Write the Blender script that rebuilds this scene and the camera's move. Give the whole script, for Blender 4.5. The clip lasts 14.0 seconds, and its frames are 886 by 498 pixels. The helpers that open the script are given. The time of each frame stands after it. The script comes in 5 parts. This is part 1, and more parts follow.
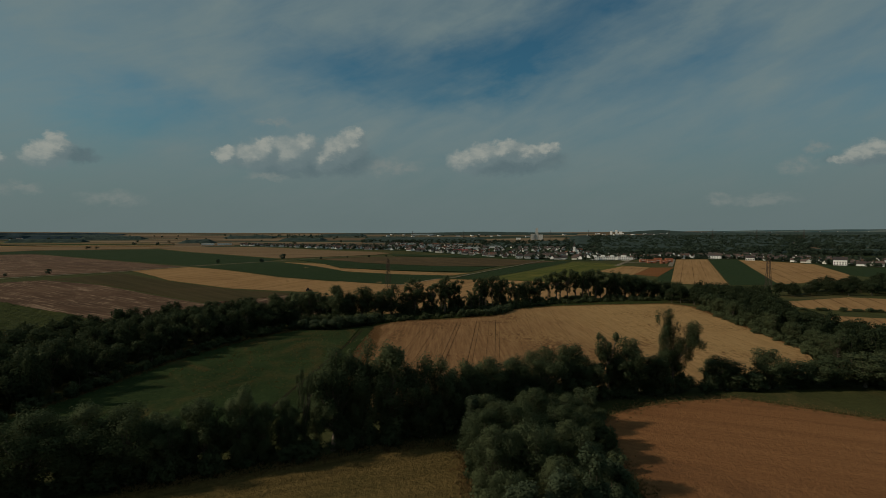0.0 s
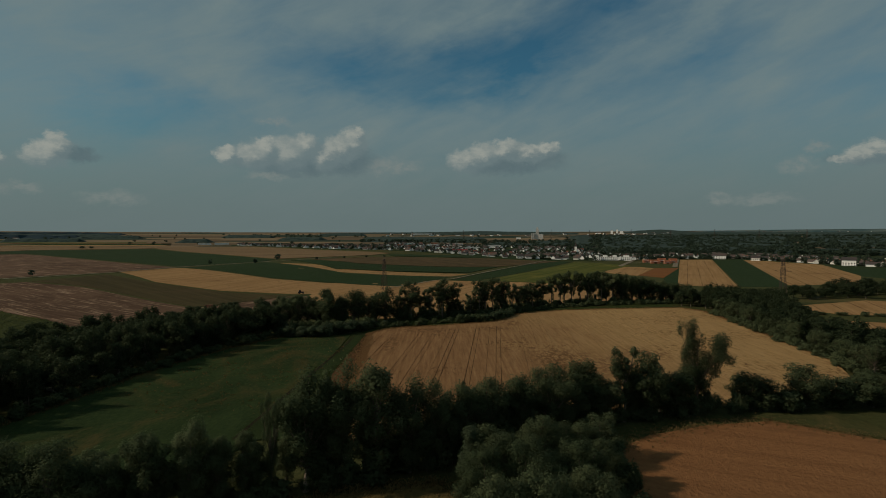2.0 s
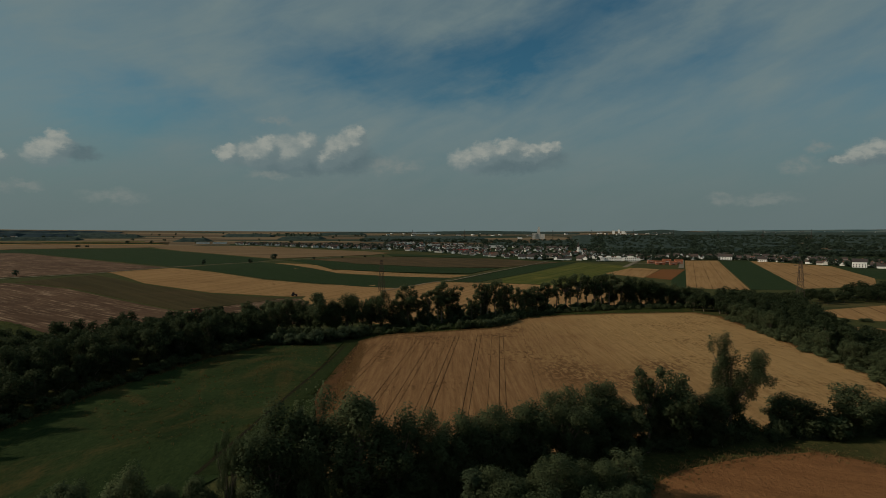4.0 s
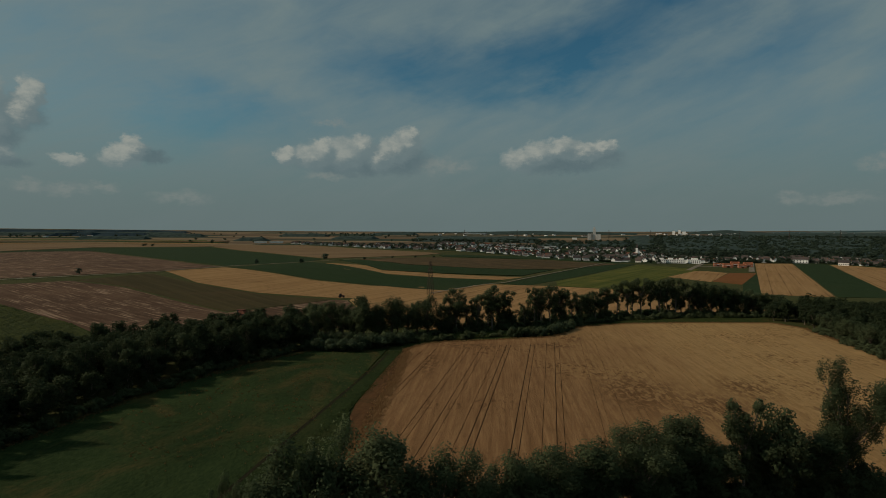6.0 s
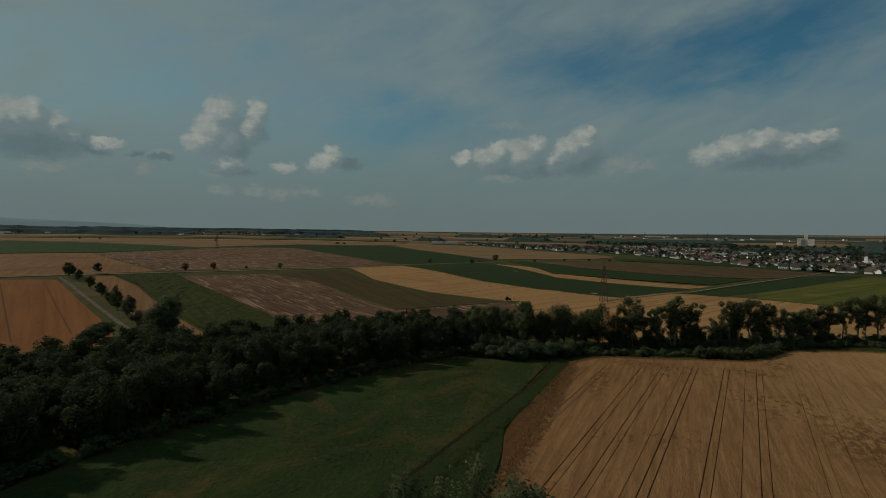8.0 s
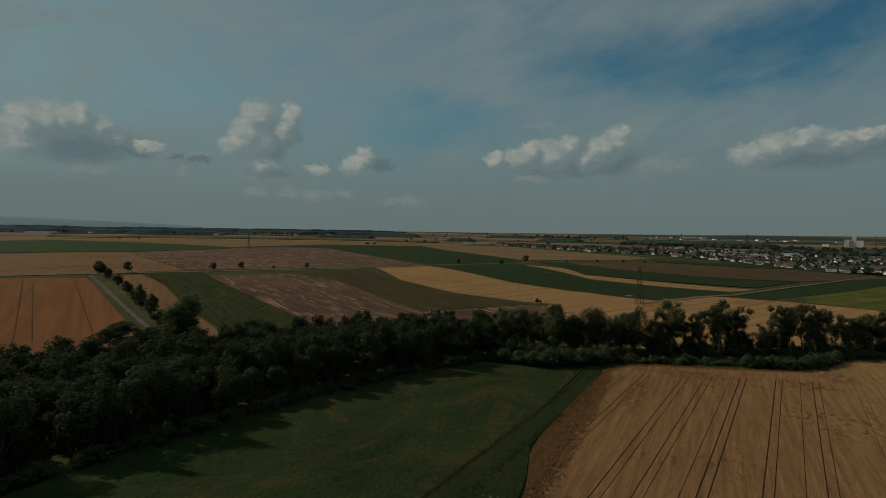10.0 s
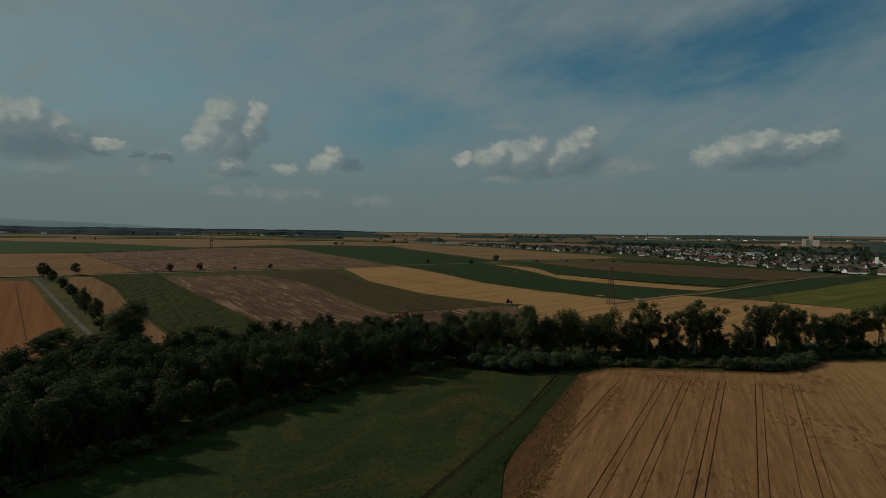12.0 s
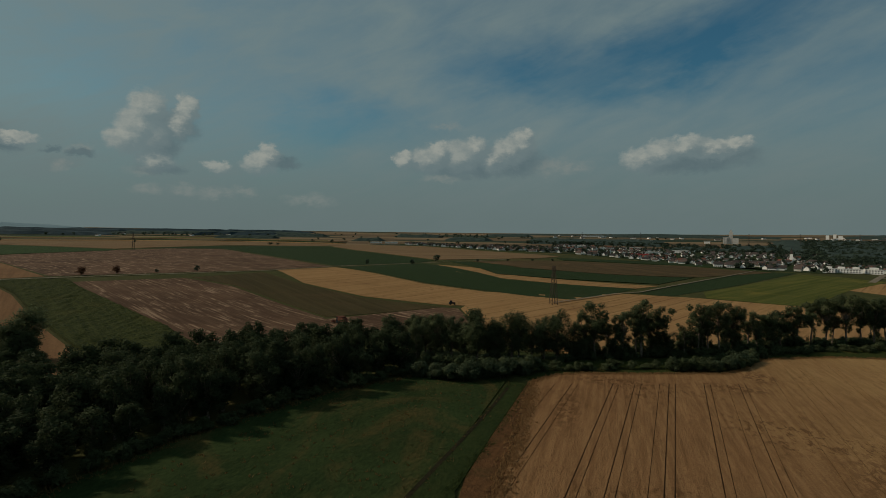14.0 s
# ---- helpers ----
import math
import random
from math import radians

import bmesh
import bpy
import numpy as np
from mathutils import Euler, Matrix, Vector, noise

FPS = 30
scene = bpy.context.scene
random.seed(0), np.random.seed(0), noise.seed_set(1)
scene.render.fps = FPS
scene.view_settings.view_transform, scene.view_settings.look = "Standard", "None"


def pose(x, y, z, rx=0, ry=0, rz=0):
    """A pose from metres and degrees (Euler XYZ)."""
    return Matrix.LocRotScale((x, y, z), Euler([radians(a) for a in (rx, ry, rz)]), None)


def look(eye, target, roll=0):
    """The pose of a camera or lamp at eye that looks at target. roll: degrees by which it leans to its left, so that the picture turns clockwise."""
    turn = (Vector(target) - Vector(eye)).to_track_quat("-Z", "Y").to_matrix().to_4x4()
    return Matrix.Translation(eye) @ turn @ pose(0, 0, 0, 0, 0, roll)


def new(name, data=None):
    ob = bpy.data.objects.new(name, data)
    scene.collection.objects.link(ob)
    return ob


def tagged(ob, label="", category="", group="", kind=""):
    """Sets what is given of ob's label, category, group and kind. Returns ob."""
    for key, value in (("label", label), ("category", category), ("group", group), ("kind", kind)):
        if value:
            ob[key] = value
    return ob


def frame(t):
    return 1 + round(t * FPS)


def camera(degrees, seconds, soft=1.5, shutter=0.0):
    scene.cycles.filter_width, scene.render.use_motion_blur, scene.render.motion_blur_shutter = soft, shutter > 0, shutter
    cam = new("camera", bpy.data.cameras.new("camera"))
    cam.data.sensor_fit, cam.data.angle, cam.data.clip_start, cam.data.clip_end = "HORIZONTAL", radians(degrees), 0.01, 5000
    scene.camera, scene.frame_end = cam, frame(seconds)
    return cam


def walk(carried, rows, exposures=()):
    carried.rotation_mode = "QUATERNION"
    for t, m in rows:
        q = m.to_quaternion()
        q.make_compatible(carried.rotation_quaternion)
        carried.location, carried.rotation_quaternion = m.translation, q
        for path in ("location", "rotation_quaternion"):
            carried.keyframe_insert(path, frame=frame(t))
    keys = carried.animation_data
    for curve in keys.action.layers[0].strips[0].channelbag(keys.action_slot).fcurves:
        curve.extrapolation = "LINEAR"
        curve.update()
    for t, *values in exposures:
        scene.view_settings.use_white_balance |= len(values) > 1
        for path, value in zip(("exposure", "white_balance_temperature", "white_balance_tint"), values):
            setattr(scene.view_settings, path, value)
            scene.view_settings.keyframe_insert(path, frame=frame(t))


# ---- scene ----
cam = camera(78.39, 14.0, soft=0.4)
walk(cam, [
    (0.0, look((0.00, 0.00, 50.00), (-0.00, 99.96, 47.14), -0.17)),
    (0.5, look((0.40, 4.80, 50.00), (0.39, 104.75, 47.12), -0.22)),
    (1.0, look((0.80, 9.68, 50.07), (0.82, 109.64, 47.19), -0.22)),
    (1.5, look((1.16, 14.60, 50.20), (1.18, 114.56, 47.27), -0.18)),
    (2.0, look((1.47, 19.50, 50.31), (1.47, 119.46, 47.35), -0.16)),
    (2.5, look((1.74, 24.36, 50.43), (1.69, 124.32, 47.44), -0.10)),
    (3.0, look((1.90, 29.20, 50.58), (1.84, 129.15, 47.56), -0.03)),
    (3.2, look((1.97, 31.04, 50.62), (1.89, 130.99, 47.59), -0.02)),
    (5.3, look((2.68, 50.37, 50.98), (1.72, 150.31, 47.87), 0.13)),
    (5.5, look((2.75, 52.21, 51.01), (-0.30, 152.11, 47.90), 0.14)),
    (5.8, look((2.87, 54.67, 51.02), (-4.05, 154.38, 47.93), 0.14)),
    (6.0, look((2.96, 56.31, 51.02), (-6.78, 155.78, 47.95), 0.14)),
    (6.2, look((3.08, 57.87, 51.04), (-9.52, 157.03, 47.98), 0.22)),
    (6.5, look((3.26, 60.23, 51.05), (-12.85, 158.87, 48.02), 0.34)),
    (6.6, look((3.27, 60.99, 51.06), (-13.85, 159.47, 48.03), 0.35)),
    (6.8, look((3.29, 62.53, 51.07), (-14.44, 160.90, 48.05), 0.37)),
    (7.0, look((3.32, 64.06, 51.09), (-14.62, 162.40, 48.07), 0.39)),
    (7.2, look((3.18, 65.59, 51.10), (-16.80, 163.53, 48.09), 0.42)),
    (7.3, look((3.11, 66.36, 51.10), (-19.30, 163.77, 48.10), 0.44)),
    (7.5, look((2.98, 67.88, 51.11), (-24.68, 163.94, 48.12), 0.47)),
    (7.7, look((2.88, 69.32, 51.09), (-32.02, 162.98, 48.08), 0.58)),
    (8.0, look((2.74, 71.46, 51.06), (-37.45, 162.98, 48.02), 0.76)),
    (8.2, look((2.48, 72.70, 50.95), (-39.16, 163.56, 47.92), 0.76)),
    (10.3, look((-0.22, 85.63, 49.81), (-45.57, 174.70, 46.84), 0.84)),
    (10.5, look((-0.48, 86.86, 49.71), (-44.81, 176.45, 46.73), 0.85)),
    (11.0, look((-1.79, 89.70, 49.49), (-41.91, 181.25, 46.59), 0.80)),
    (11.5, look((-3.14, 92.51, 49.33), (-43.17, 184.10, 46.46), 0.80)),
    (12.0, look((-4.56, 95.39, 49.23), (-44.89, 186.85, 46.36), 0.77)),
    (12.5, look((-5.89, 98.33, 49.18), (-44.11, 190.69, 46.29), 0.74)),
    (13.0, look((-7.32, 101.34, 49.18), (-41.79, 195.17, 46.32), 0.70)),
    (13.5, look((-8.87, 104.43, 49.23), (-40.31, 199.32, 46.37), 0.68)),
    (14.0, look((-10.50, 107.61, 49.30), (-40.45, 202.98, 46.45), 0.64)),
])

# ---- daylight: one sun on the left, a hazy sky with cirrus and cumulus ----
SUN_AZ, SUN_EL = -96.0, 31.0
scene.view_settings.exposure = -0.55

sun = new("sun", bpy.data.lights.new("sun", "SUN"))
sun.data.energy, sun.data.angle, sun.data.color = 3.65, radians(1.6), (1.0, 0.845, 0.65)
sun.matrix_world = look((0, 0, 0), (-math.sin(radians(SUN_AZ)) * math.cos(radians(SUN_EL)),
                                    -math.cos(radians(SUN_AZ)) * math.cos(radians(SUN_EL)), -math.sin(radians(SUN_EL))))
sun.location = (-300, 100, 400)


class Nodes:
    """Shorthand for building a node tree."""

    def __init__(self, tree):
        self.tree = tree

    def add(self, kind, *links, **settings):
        node = self.tree.nodes.new(kind)
        for key, value in settings.items():
            setattr(node, key, value)
        for n, value in enumerate(links):
            self.feed(node.inputs[n], value)
        return node

    def feed(self, socket, value):
        if value is None:
            return
        if isinstance(value, bpy.types.NodeSocket):
            self.tree.links.new(value, socket)
        else:
            socket.default_value = value

    def math(self, op, a, b=None, c=None):
        return self.add("ShaderNodeMath", a, b, c, operation=op).outputs[0]

    def vec(self, op, a, b=None, c=None):
        node = self.add("ShaderNodeVectorMath", a, b, c, operation=op)
        return node.outputs["Value" if op in ("LENGTH", "DOT_PRODUCT") else "Vector"]

    def noise(self, where, scale, detail=3.0, rough=0.55, distort=0.0):
        node = self.add("ShaderNodeTexNoise")
        self.feed(node.inputs["Vector"], where)
        for key, value in (("Scale", scale), ("Detail", detail), ("Roughness", rough), ("Distortion", distort)):
            node.inputs[key].default_value = value
        return node

    def ramp(self, value, a, b, low=0.0, high=1.0, smooth=True):
        node = self.add("ShaderNodeMapRange", value, a, b, low, high, interpolation_type="SMOOTHSTEP" if smooth else "LINEAR")
        return node.outputs[0]

    def mix(self, share, a, b, blend="MIX"):
        node = self.add("ShaderNodeMix", data_type="RGBA", blend_type=blend)
        for n, value in ((0, share), (6, a), (7, b)):
            self.feed(node.inputs[n], value)
        return node.outputs[2]


def rgb(r, g, b):
    return (r, g, b, 1.0)


# cumulus heads: azimuth, elevation, half width, half height, in degrees
HEADS = (
    (-21.6, 7.6, 0.9, 0.7), (-19.0, 7.6, 1.5, 1.2), (-17.8, 8.6, 0.9, 0.8), (-15.8, 7.9, 2.0, 1.4), (-14.1, 8.9, 1.0, 0.9), (-12.2, 7.7, 1.2, 1.0), (-10.6, 8.4, 1.6, 1.2), (-9.3, 9.4, 1.1, 1.0), (-8.8, 10.0, 0.7, 0.7),
    (2.5, 7.4, 1.5, 1.0), (4.3, 8.0, 1.5, 1.0), (6.4, 8.4, 1.4, 0.9), (8.8, 8.1, 1.7, 0.8), (10.9, 8.6, 1.0, 0.6))
HEADS_WEST = (
    (-36.1, 6.7, 1.4, 0.9), (-35.2, 7.6, 0.9, 0.8), (38.1, 6.5, 1.6, 0.7), (36.5, 6.1, 1.0, 0.4),
    (-45.9, 11.0, 1.3, 1.3), (-46.5, 9.6, 1.4, 1.4), (-47.5, 8.3, 1.4, 1.1), (-45.5, 8.8, 1.2, 1.4), (-42.6, 11.3, 0.8, 1.1), (-43.3, 10.0, 1.0, 1.0), (-45.3, 6.3, 1.3, 0.8), (-40.0, 6.2, 1.0, 0.5),
    (-64.5, 8.4, 1.3, 1.6), (-64.6, 7.1, 1.4, 1.1), (-63.1, 9.0, 1.3, 1.2), (-62.0, 9.0, 1.4, 1.2), (-60.7, 9.4, 0.9, 1.2), (-59.4, 8.8, 1.0, 0.9), (-58.3, 8.1, 0.8, 0.6), (-55.7, 7.5, 1.2, 0.5))
BASES = ((-15.5, 6.8, 4.4, 0.9), (-10.1, 7.4, 2.8, 1.4), (6.7, 7.0, 5.0, 0.9), (9.3, 7.8, 3.2, 0.8), (37.6, 6.2, 2.4, 0.5),
         (-61.0, 7.3, 4.6, 1.5), (-56.4, 7.0, 1.3, 0.7), (-44.7, 7.9, 1.4, 1.2), (-43.3, 9.7, 1.6, 1.3), (-34.0, 6.9, 1.6, 0.6), (-45.0, 5.8, 1.9, 0.6), (-51.0, 6.7, 0.9, 0.3), (-53.0, 6.9, 0.7, 0.25))
# thin scraps of cloud
SCRAPS = ((-6.1, 7.0, 2.0, 0.8), (-4.2, 6.8, 1.7, 0.6), (-17.8, 5.7, 1.8, 0.4), (-17.2, 11.1, 1.5, 0.4), (-46.3, 5.5, 1.2, 0.5), (-59.9, 5.2, 1.5, 0.5), (-51.1, 7.0, 0.9, 0.4), (-42.8, 3.9, 1.3, 0.5), (-40.0, 3.7, 1.5, 0.5),
          (-46.0, 3.8, 1.2, 0.5), (-37.4, 4.0, 1.2, 0.4), (-52.6, 5.6, 0.6, 0.5), (-31.2, 3.2, 2.2, 0.6), (30.5, 3.0, 2.4, 0.5), (33.0, 5.8, 1.3, 0.7), (27.0, 3.1, 1.0, 0.5), (34.5, 7.3, 0.9, 0.4))
# clear openings in the veil: azimuth, elevation, half widths, tilt in degrees, strength
OPENINGS = ((14.0, 21.5, 15.0, 5.5, 22.0, 0.62), (1.0, 16.3, 11.0, 3.2, 8.0, 0.50), (-10.5, 17.3, 8.0, 3.0, -6.0, 0.44), (25.0, 17.5, 9.0, 4.0, 25.0, 0.34), (-28.0, 11.2, 8.0, 3.2, 5.0, 0.42),
            (-58.0, 28.0, 26.0, 6.0, 0.0, 0.22), (-20.0, 27.0, 20.0, 4.5, 10.0, 0.30), (36.0, 12.0, 11.0, 4.0, 20.0, 0.22))


def cumulus_group(title, heads, blend, swell=1.0):
    """Distance from the middle of the nearest cloud head, 1 at its rim."""
    tree = bpy.data.node_groups.new(title, "ShaderNodeTree")
    tree.interface.new_socket("Place", in_out="INPUT", socket_type="NodeSocketVector")
    tree.interface.new_socket("Rim", in_out="OUTPUT", socket_type="NodeSocketFloat")
    n = Nodes(tree)
    place = tree.nodes.new("NodeGroupInput").outputs[0]
    best = None
    for az, el, w, h in heads:
        w, h = w * swell, h * swell
        off = n.vec("MULTIPLY_ADD", place, (1 / w, 1 / h, 0), (-az / w, -el / h, 0))
        far = n.vec("LENGTH", off)
        best = far if best is None else n.math("SMOOTH_MIN", best, far, blend)
    out = tree.nodes.new("NodeGroupOutput")
    tree.links.new(best, out.inputs[0])
    return tree


def make_world():
    world = bpy.data.worlds.new("sky")
    scene.world = world
    world.use_nodes = True
    tree = world.node_tree
    tree.nodes.clear()
    n = Nodes(tree)
    sky = n.add("ShaderNodeTexSky", sky_type="NISHITA", sun_disc=False, sun_elevation=radians(SUN_EL), sun_rotation=radians(SUN_AZ),
                air_density=1.0, dust_density=2.0, ozone_density=1.5)
    way = n.add("ShaderNodeTexCoord").outputs["Generated"]
    xyz = n.add("ShaderNodeSeparateXYZ", way).outputs
    az = n.math("MULTIPLY", n.math("ARCTAN2", xyz[0], xyz[1]), 180 / math.pi)
    el = n.math("MULTIPLY", n.math("ARCSINE", xyz[2]), 180 / math.pi)
    place = n.add("ShaderNodeCombineXYZ", az, el, 0.0).outputs[0]

    # cirrus veil, drawn out along a slanting line, with openings of clear sky
    def spot(az0, el0, w, h, tilt):
        c, k = math.cos(radians(tilt)), math.sin(radians(tilt))
        u = n.math("MULTIPLY_ADD", n.vec("DOT_PRODUCT", drift, (c, k, 0)), 1 / w, -(az0 * c + el0 * k) / w)
        v = n.math("MULTIPLY_ADD", n.vec("DOT_PRODUCT", drift, (-k, c, 0)), 1 / h, -(el0 * c - az0 * k) / h)
        return n.ramp(n.vec("LENGTH", n.add("ShaderNodeCombineXYZ", u, v, 0.0).outputs[0]), 1.45, 0.0)

    curl = n.noise(n.vec("MULTIPLY", place, (0.10, 0.22, 1)), 1.0, 5.0, 0.62)
    drift = n.vec("ADD", place, n.vec("MULTIPLY_ADD", curl.outputs["Color"], (16.0, 7.0, 0), (-8.0, -3.5, 0)))
    slant = n.add("ShaderNodeCombineXYZ", n.math("MULTIPLY_ADD", el, 0.9, az), n.math("MULTIPLY_ADD", az, -0.38, el), 3.0).outputs[0]
    broad = n.noise(n.vec("MULTIPLY", slant, (0.05, 0.13, 1)), 1.0, 5.0, 0.55, 0.5).outputs[0]
    fine = n.noise(n.vec("MULTIPLY", slant, (0.11, 0.50, 1)), 1.0, 6.0, 0.60, 0.5).outputs[0]
    veil = n.math("MULTIPLY_ADD", fine, 0.55, n.math("MULTIPLY_ADD", broad, 1.05, n.ramp(az, -22.0, -58.0, -0.035, 0.08)))
    for az0, el0, w, h, tilt, strength in OPENINGS:
        veil = n.math("MULTIPLY_ADD", spot(az0, el0, w, h, tilt), -strength, veil)
    veil = n.math("MULTIPLY_ADD", spot(26.0, 20.5, 11.0, 1.3, 26.0), 0.22, veil)
    veil = n.ramp(veil, 0.02, 1.02, 0.0, 1.0, smooth=False)
    blue = n.mix(1.0, sky.outputs[0], rgb(0.20, 0.44, 0.46), "MULTIPLY")
    base = n.mix(veil, blue, rgb(1.56, 2.08, 2.10))
    low = n.ramp(el, 13.0, 0.0, 0.0, 0.9)
    base = n.mix(low, base, rgb(1.20, 1.60, 1.59))

    # cumulus: rounded heads, frayed by two sizes of noise, bright towards the sun
    warp = n.noise(n.vec("MULTIPLY", place, (0.70, 0.95, 1)), 1.0, 8.0, 0.63)
    push = n.vec("MULTIPLY_ADD", warp.outputs["Color"], (2.3, 1.9, 0), (-1.15, -0.95, 0))
    soft = n.vec("ADD", place, push)

    def rim_of(tree_of, where):
        node = n.add("ShaderNodeGroup", node_tree=tree_of)
        n.feed(node.inputs[0], where)
        return node.outputs[0]

    rims, bases, scraps = cumulus_group("cumulus_heads", HEADS + HEADS_WEST, 0.38, 1.16), cumulus_group("cumulus_bases", BASES, 0.3), cumulus_group("cloud_scraps", SCRAPS, 0.2)
    rim = rim_of(rims, soft)
    body = n.math("MULTIPLY", n.ramp(rim, 1.36, 0.80), n.ramp(el, 3.4, 7.8, 0.30, 0.92))
    lit = n.ramp(n.math("SUBTRACT", rim_of(rims, n.vec("ADD", soft, (-0.75, 0.75, 0))), rim), -0.25, 0.95)
    billow = n.noise(n.vec("MULTIPLY", place, (0.9, 1.3, 1)), 1.0, 6.0, 0.62).outputs[0]
    lit = n.math("MULTIPLY", lit, n.ramp(billow, 0.30, 0.64, 0.50, 1.0))
    cloud = n.mix(lit, rgb(1.38, 1.84, 1.90), rgb(3.05, 3.20, 2.85))
    under = n.math("MULTIPLY", n.ramp(rim_of(bases, soft), 1.45, 0.45), 0.74)
    scrap = n.math("MULTIPLY", n.ramp(rim_of(scraps, soft), 1.5, 0.4, 0.0, 0.55), n.ramp(billow, 0.35, 0.6, 0.3, 1.0))
    base = n.mix(scrap, base, rgb(2.05, 2.25, 2.10))
    base = n.mix(under, base, rgb(0.86, 1.28, 1.42))
    final = n.mix(body, base, cloud)
    # the underside keeps its grey in front of the lower half of each head
    final = n.mix(n.math("MULTIPLY", under, n.ramp(billow, 0.60, 0.40, 0.0, 0.50)), final, rgb(1.15, 1.60, 1.70))
    shine = n.add("ShaderNodeBackground", final, 0.15)
    out = n.add("ShaderNodeOutputWorld")
    tree.links.new(shine.outputs[0], out.inputs[0])


make_world()

# ---- the lie of the land ----
def ease(a, b, x):
    t = np.clip((x - a) / (b - a), 0, 1)
    return t * t * (3 - 2 * t)


def terrain(x, y):
    """Height of the ground: a flat valley, a low plateau in the west, and a slow rise to the horizon."""
    x, y = np.asarray(x, float), np.asarray(y, float)
    r = np.hypot(x, y)
    z = 12 * ease(320, 620, -0.75 * x + 0.66 * y) * ease(150, -150, x) * ease(2600, 1200, r)
    return z + np.maximum(r - 1300, 0) / 3600 * 54


def height(x, y):
    return float(terrain(x, y))


# ---- materials ----
def material(name, rough=0.9):
    mat = bpy.data.materials.new(name)
    mat.use_nodes = True
    tree = mat.node_tree
    n = Nodes(tree)
    bsdf = tree.nodes["Principled BSDF"]
    bsdf.inputs["Roughness"].default_value = rough
    bsdf.inputs["Specular IOR Level"].default_value = 0.04
    return mat, n, bsdf


def field_material(name, dark, light, accent, stripe=(0.0, 1.0), period=3.0, streak=0.5, patch=60.0, bump=0.4, far=False, tram=0.0):
    """A field: large stains, streaks along the drill rows and a fine grain. stripe: the way in which the rows run."""
    mat, n, bsdf = material(name, 0.95)
    place = n.add("ShaderNodeNewGeometry").outputs["Position"]
    sx, sy = stripe
    along = n.vec("DOT_PRODUCT", place, (sx, sy, 0))
    across = n.vec("DOT_PRODUCT", place, (sy, -sx, 0))
    rows = n.add("ShaderNodeCombineXYZ", n.math("MULTIPLY", along, 0.035 / period), n.math("MULTIPLY", across, 1 / period), 0.0).outputs[0]
    rows = n.noise(rows, 1.0, 4.0, 0.62, 0.25).outputs[0]
    stains = n.noise(place, 1 / patch, 5.0, 0.6, 0.4).outputs[0]
    grain = n.noise(place, 0.9, 4.0, 0.7).outputs[0]
    share = n.math("MULTIPLY_ADD", rows, streak, n.math("MULTIPLY", grain, 1 - streak))
    colour = n.mix(n.ramp(share, 0.32, 0.68), rgb(*dark), rgb(*light))
    colour = n.mix(n.ramp(stains, 0.52, 0.74, 0.0, 0.75), colour, rgb(*accent))
    if tram:                                                  # wheel tracks, broken here and there
        gap = n.math("ABSOLUTE", n.math("SUBTRACT", n.math("FRACT", n.math("MULTIPLY", across, 1 / tram)), 0.5))
        line = n.math("MULTIPLY", n.ramp(gap, 0.055, 0.02), n.ramp(stains, 0.38, 0.58, 0.15, 0.75))
        colour = n.mix(line, colour, rgb(*[0.55 * v for v in accent]))
        torn = n.noise(n.vec("MULTIPLY", place, (0.16, 0.07, 0)), 1.0, 6.0, 0.7, 0.8).outputs[0]
        colour = n.mix(n.ramp(torn, 0.56, 0.70, 0.0, 0.6), colour, rgb(*[0.7 * v for v in accent]))
    if far:                                                   # far off, a patchwork of fields
        plots = n.add("ShaderNodeTexVoronoi")
        n.feed(plots.inputs["Vector"], n.vec("MULTIPLY", place, (0.0016, 0.0042, 0)))
        plots.inputs["Scale"].default_value = 1.0
        tone = n.add("ShaderNodeSeparateColor", plots.outputs["Color"]).outputs[0]
        plot = n.mix(n.ramp(tone, 0.42, 0.50), rgb(0.115, 0.080, 0.048), rgb(0.028, 0.040, 0.026))
        plot = n.mix(n.ramp(tone, 0.68, 0.72), plot, rgb(0.175, 0.125, 0.075))
        colour = n.mix(n.ramp(n.vec("LENGTH", place), 1450.0, 1750.0), colour, plot)
    n.feed(bsdf.inputs["Base Color"], colour)
    knob = n.add("ShaderNodeBump")
    knob.inputs["Strength"].default_value = bump
    knob.inputs["Distance"].default_value = 0.9
    n.feed(knob.inputs["Height"], grain)
    n.feed(bsdf.inputs["Normal"], knob.outputs[0])
    return mat


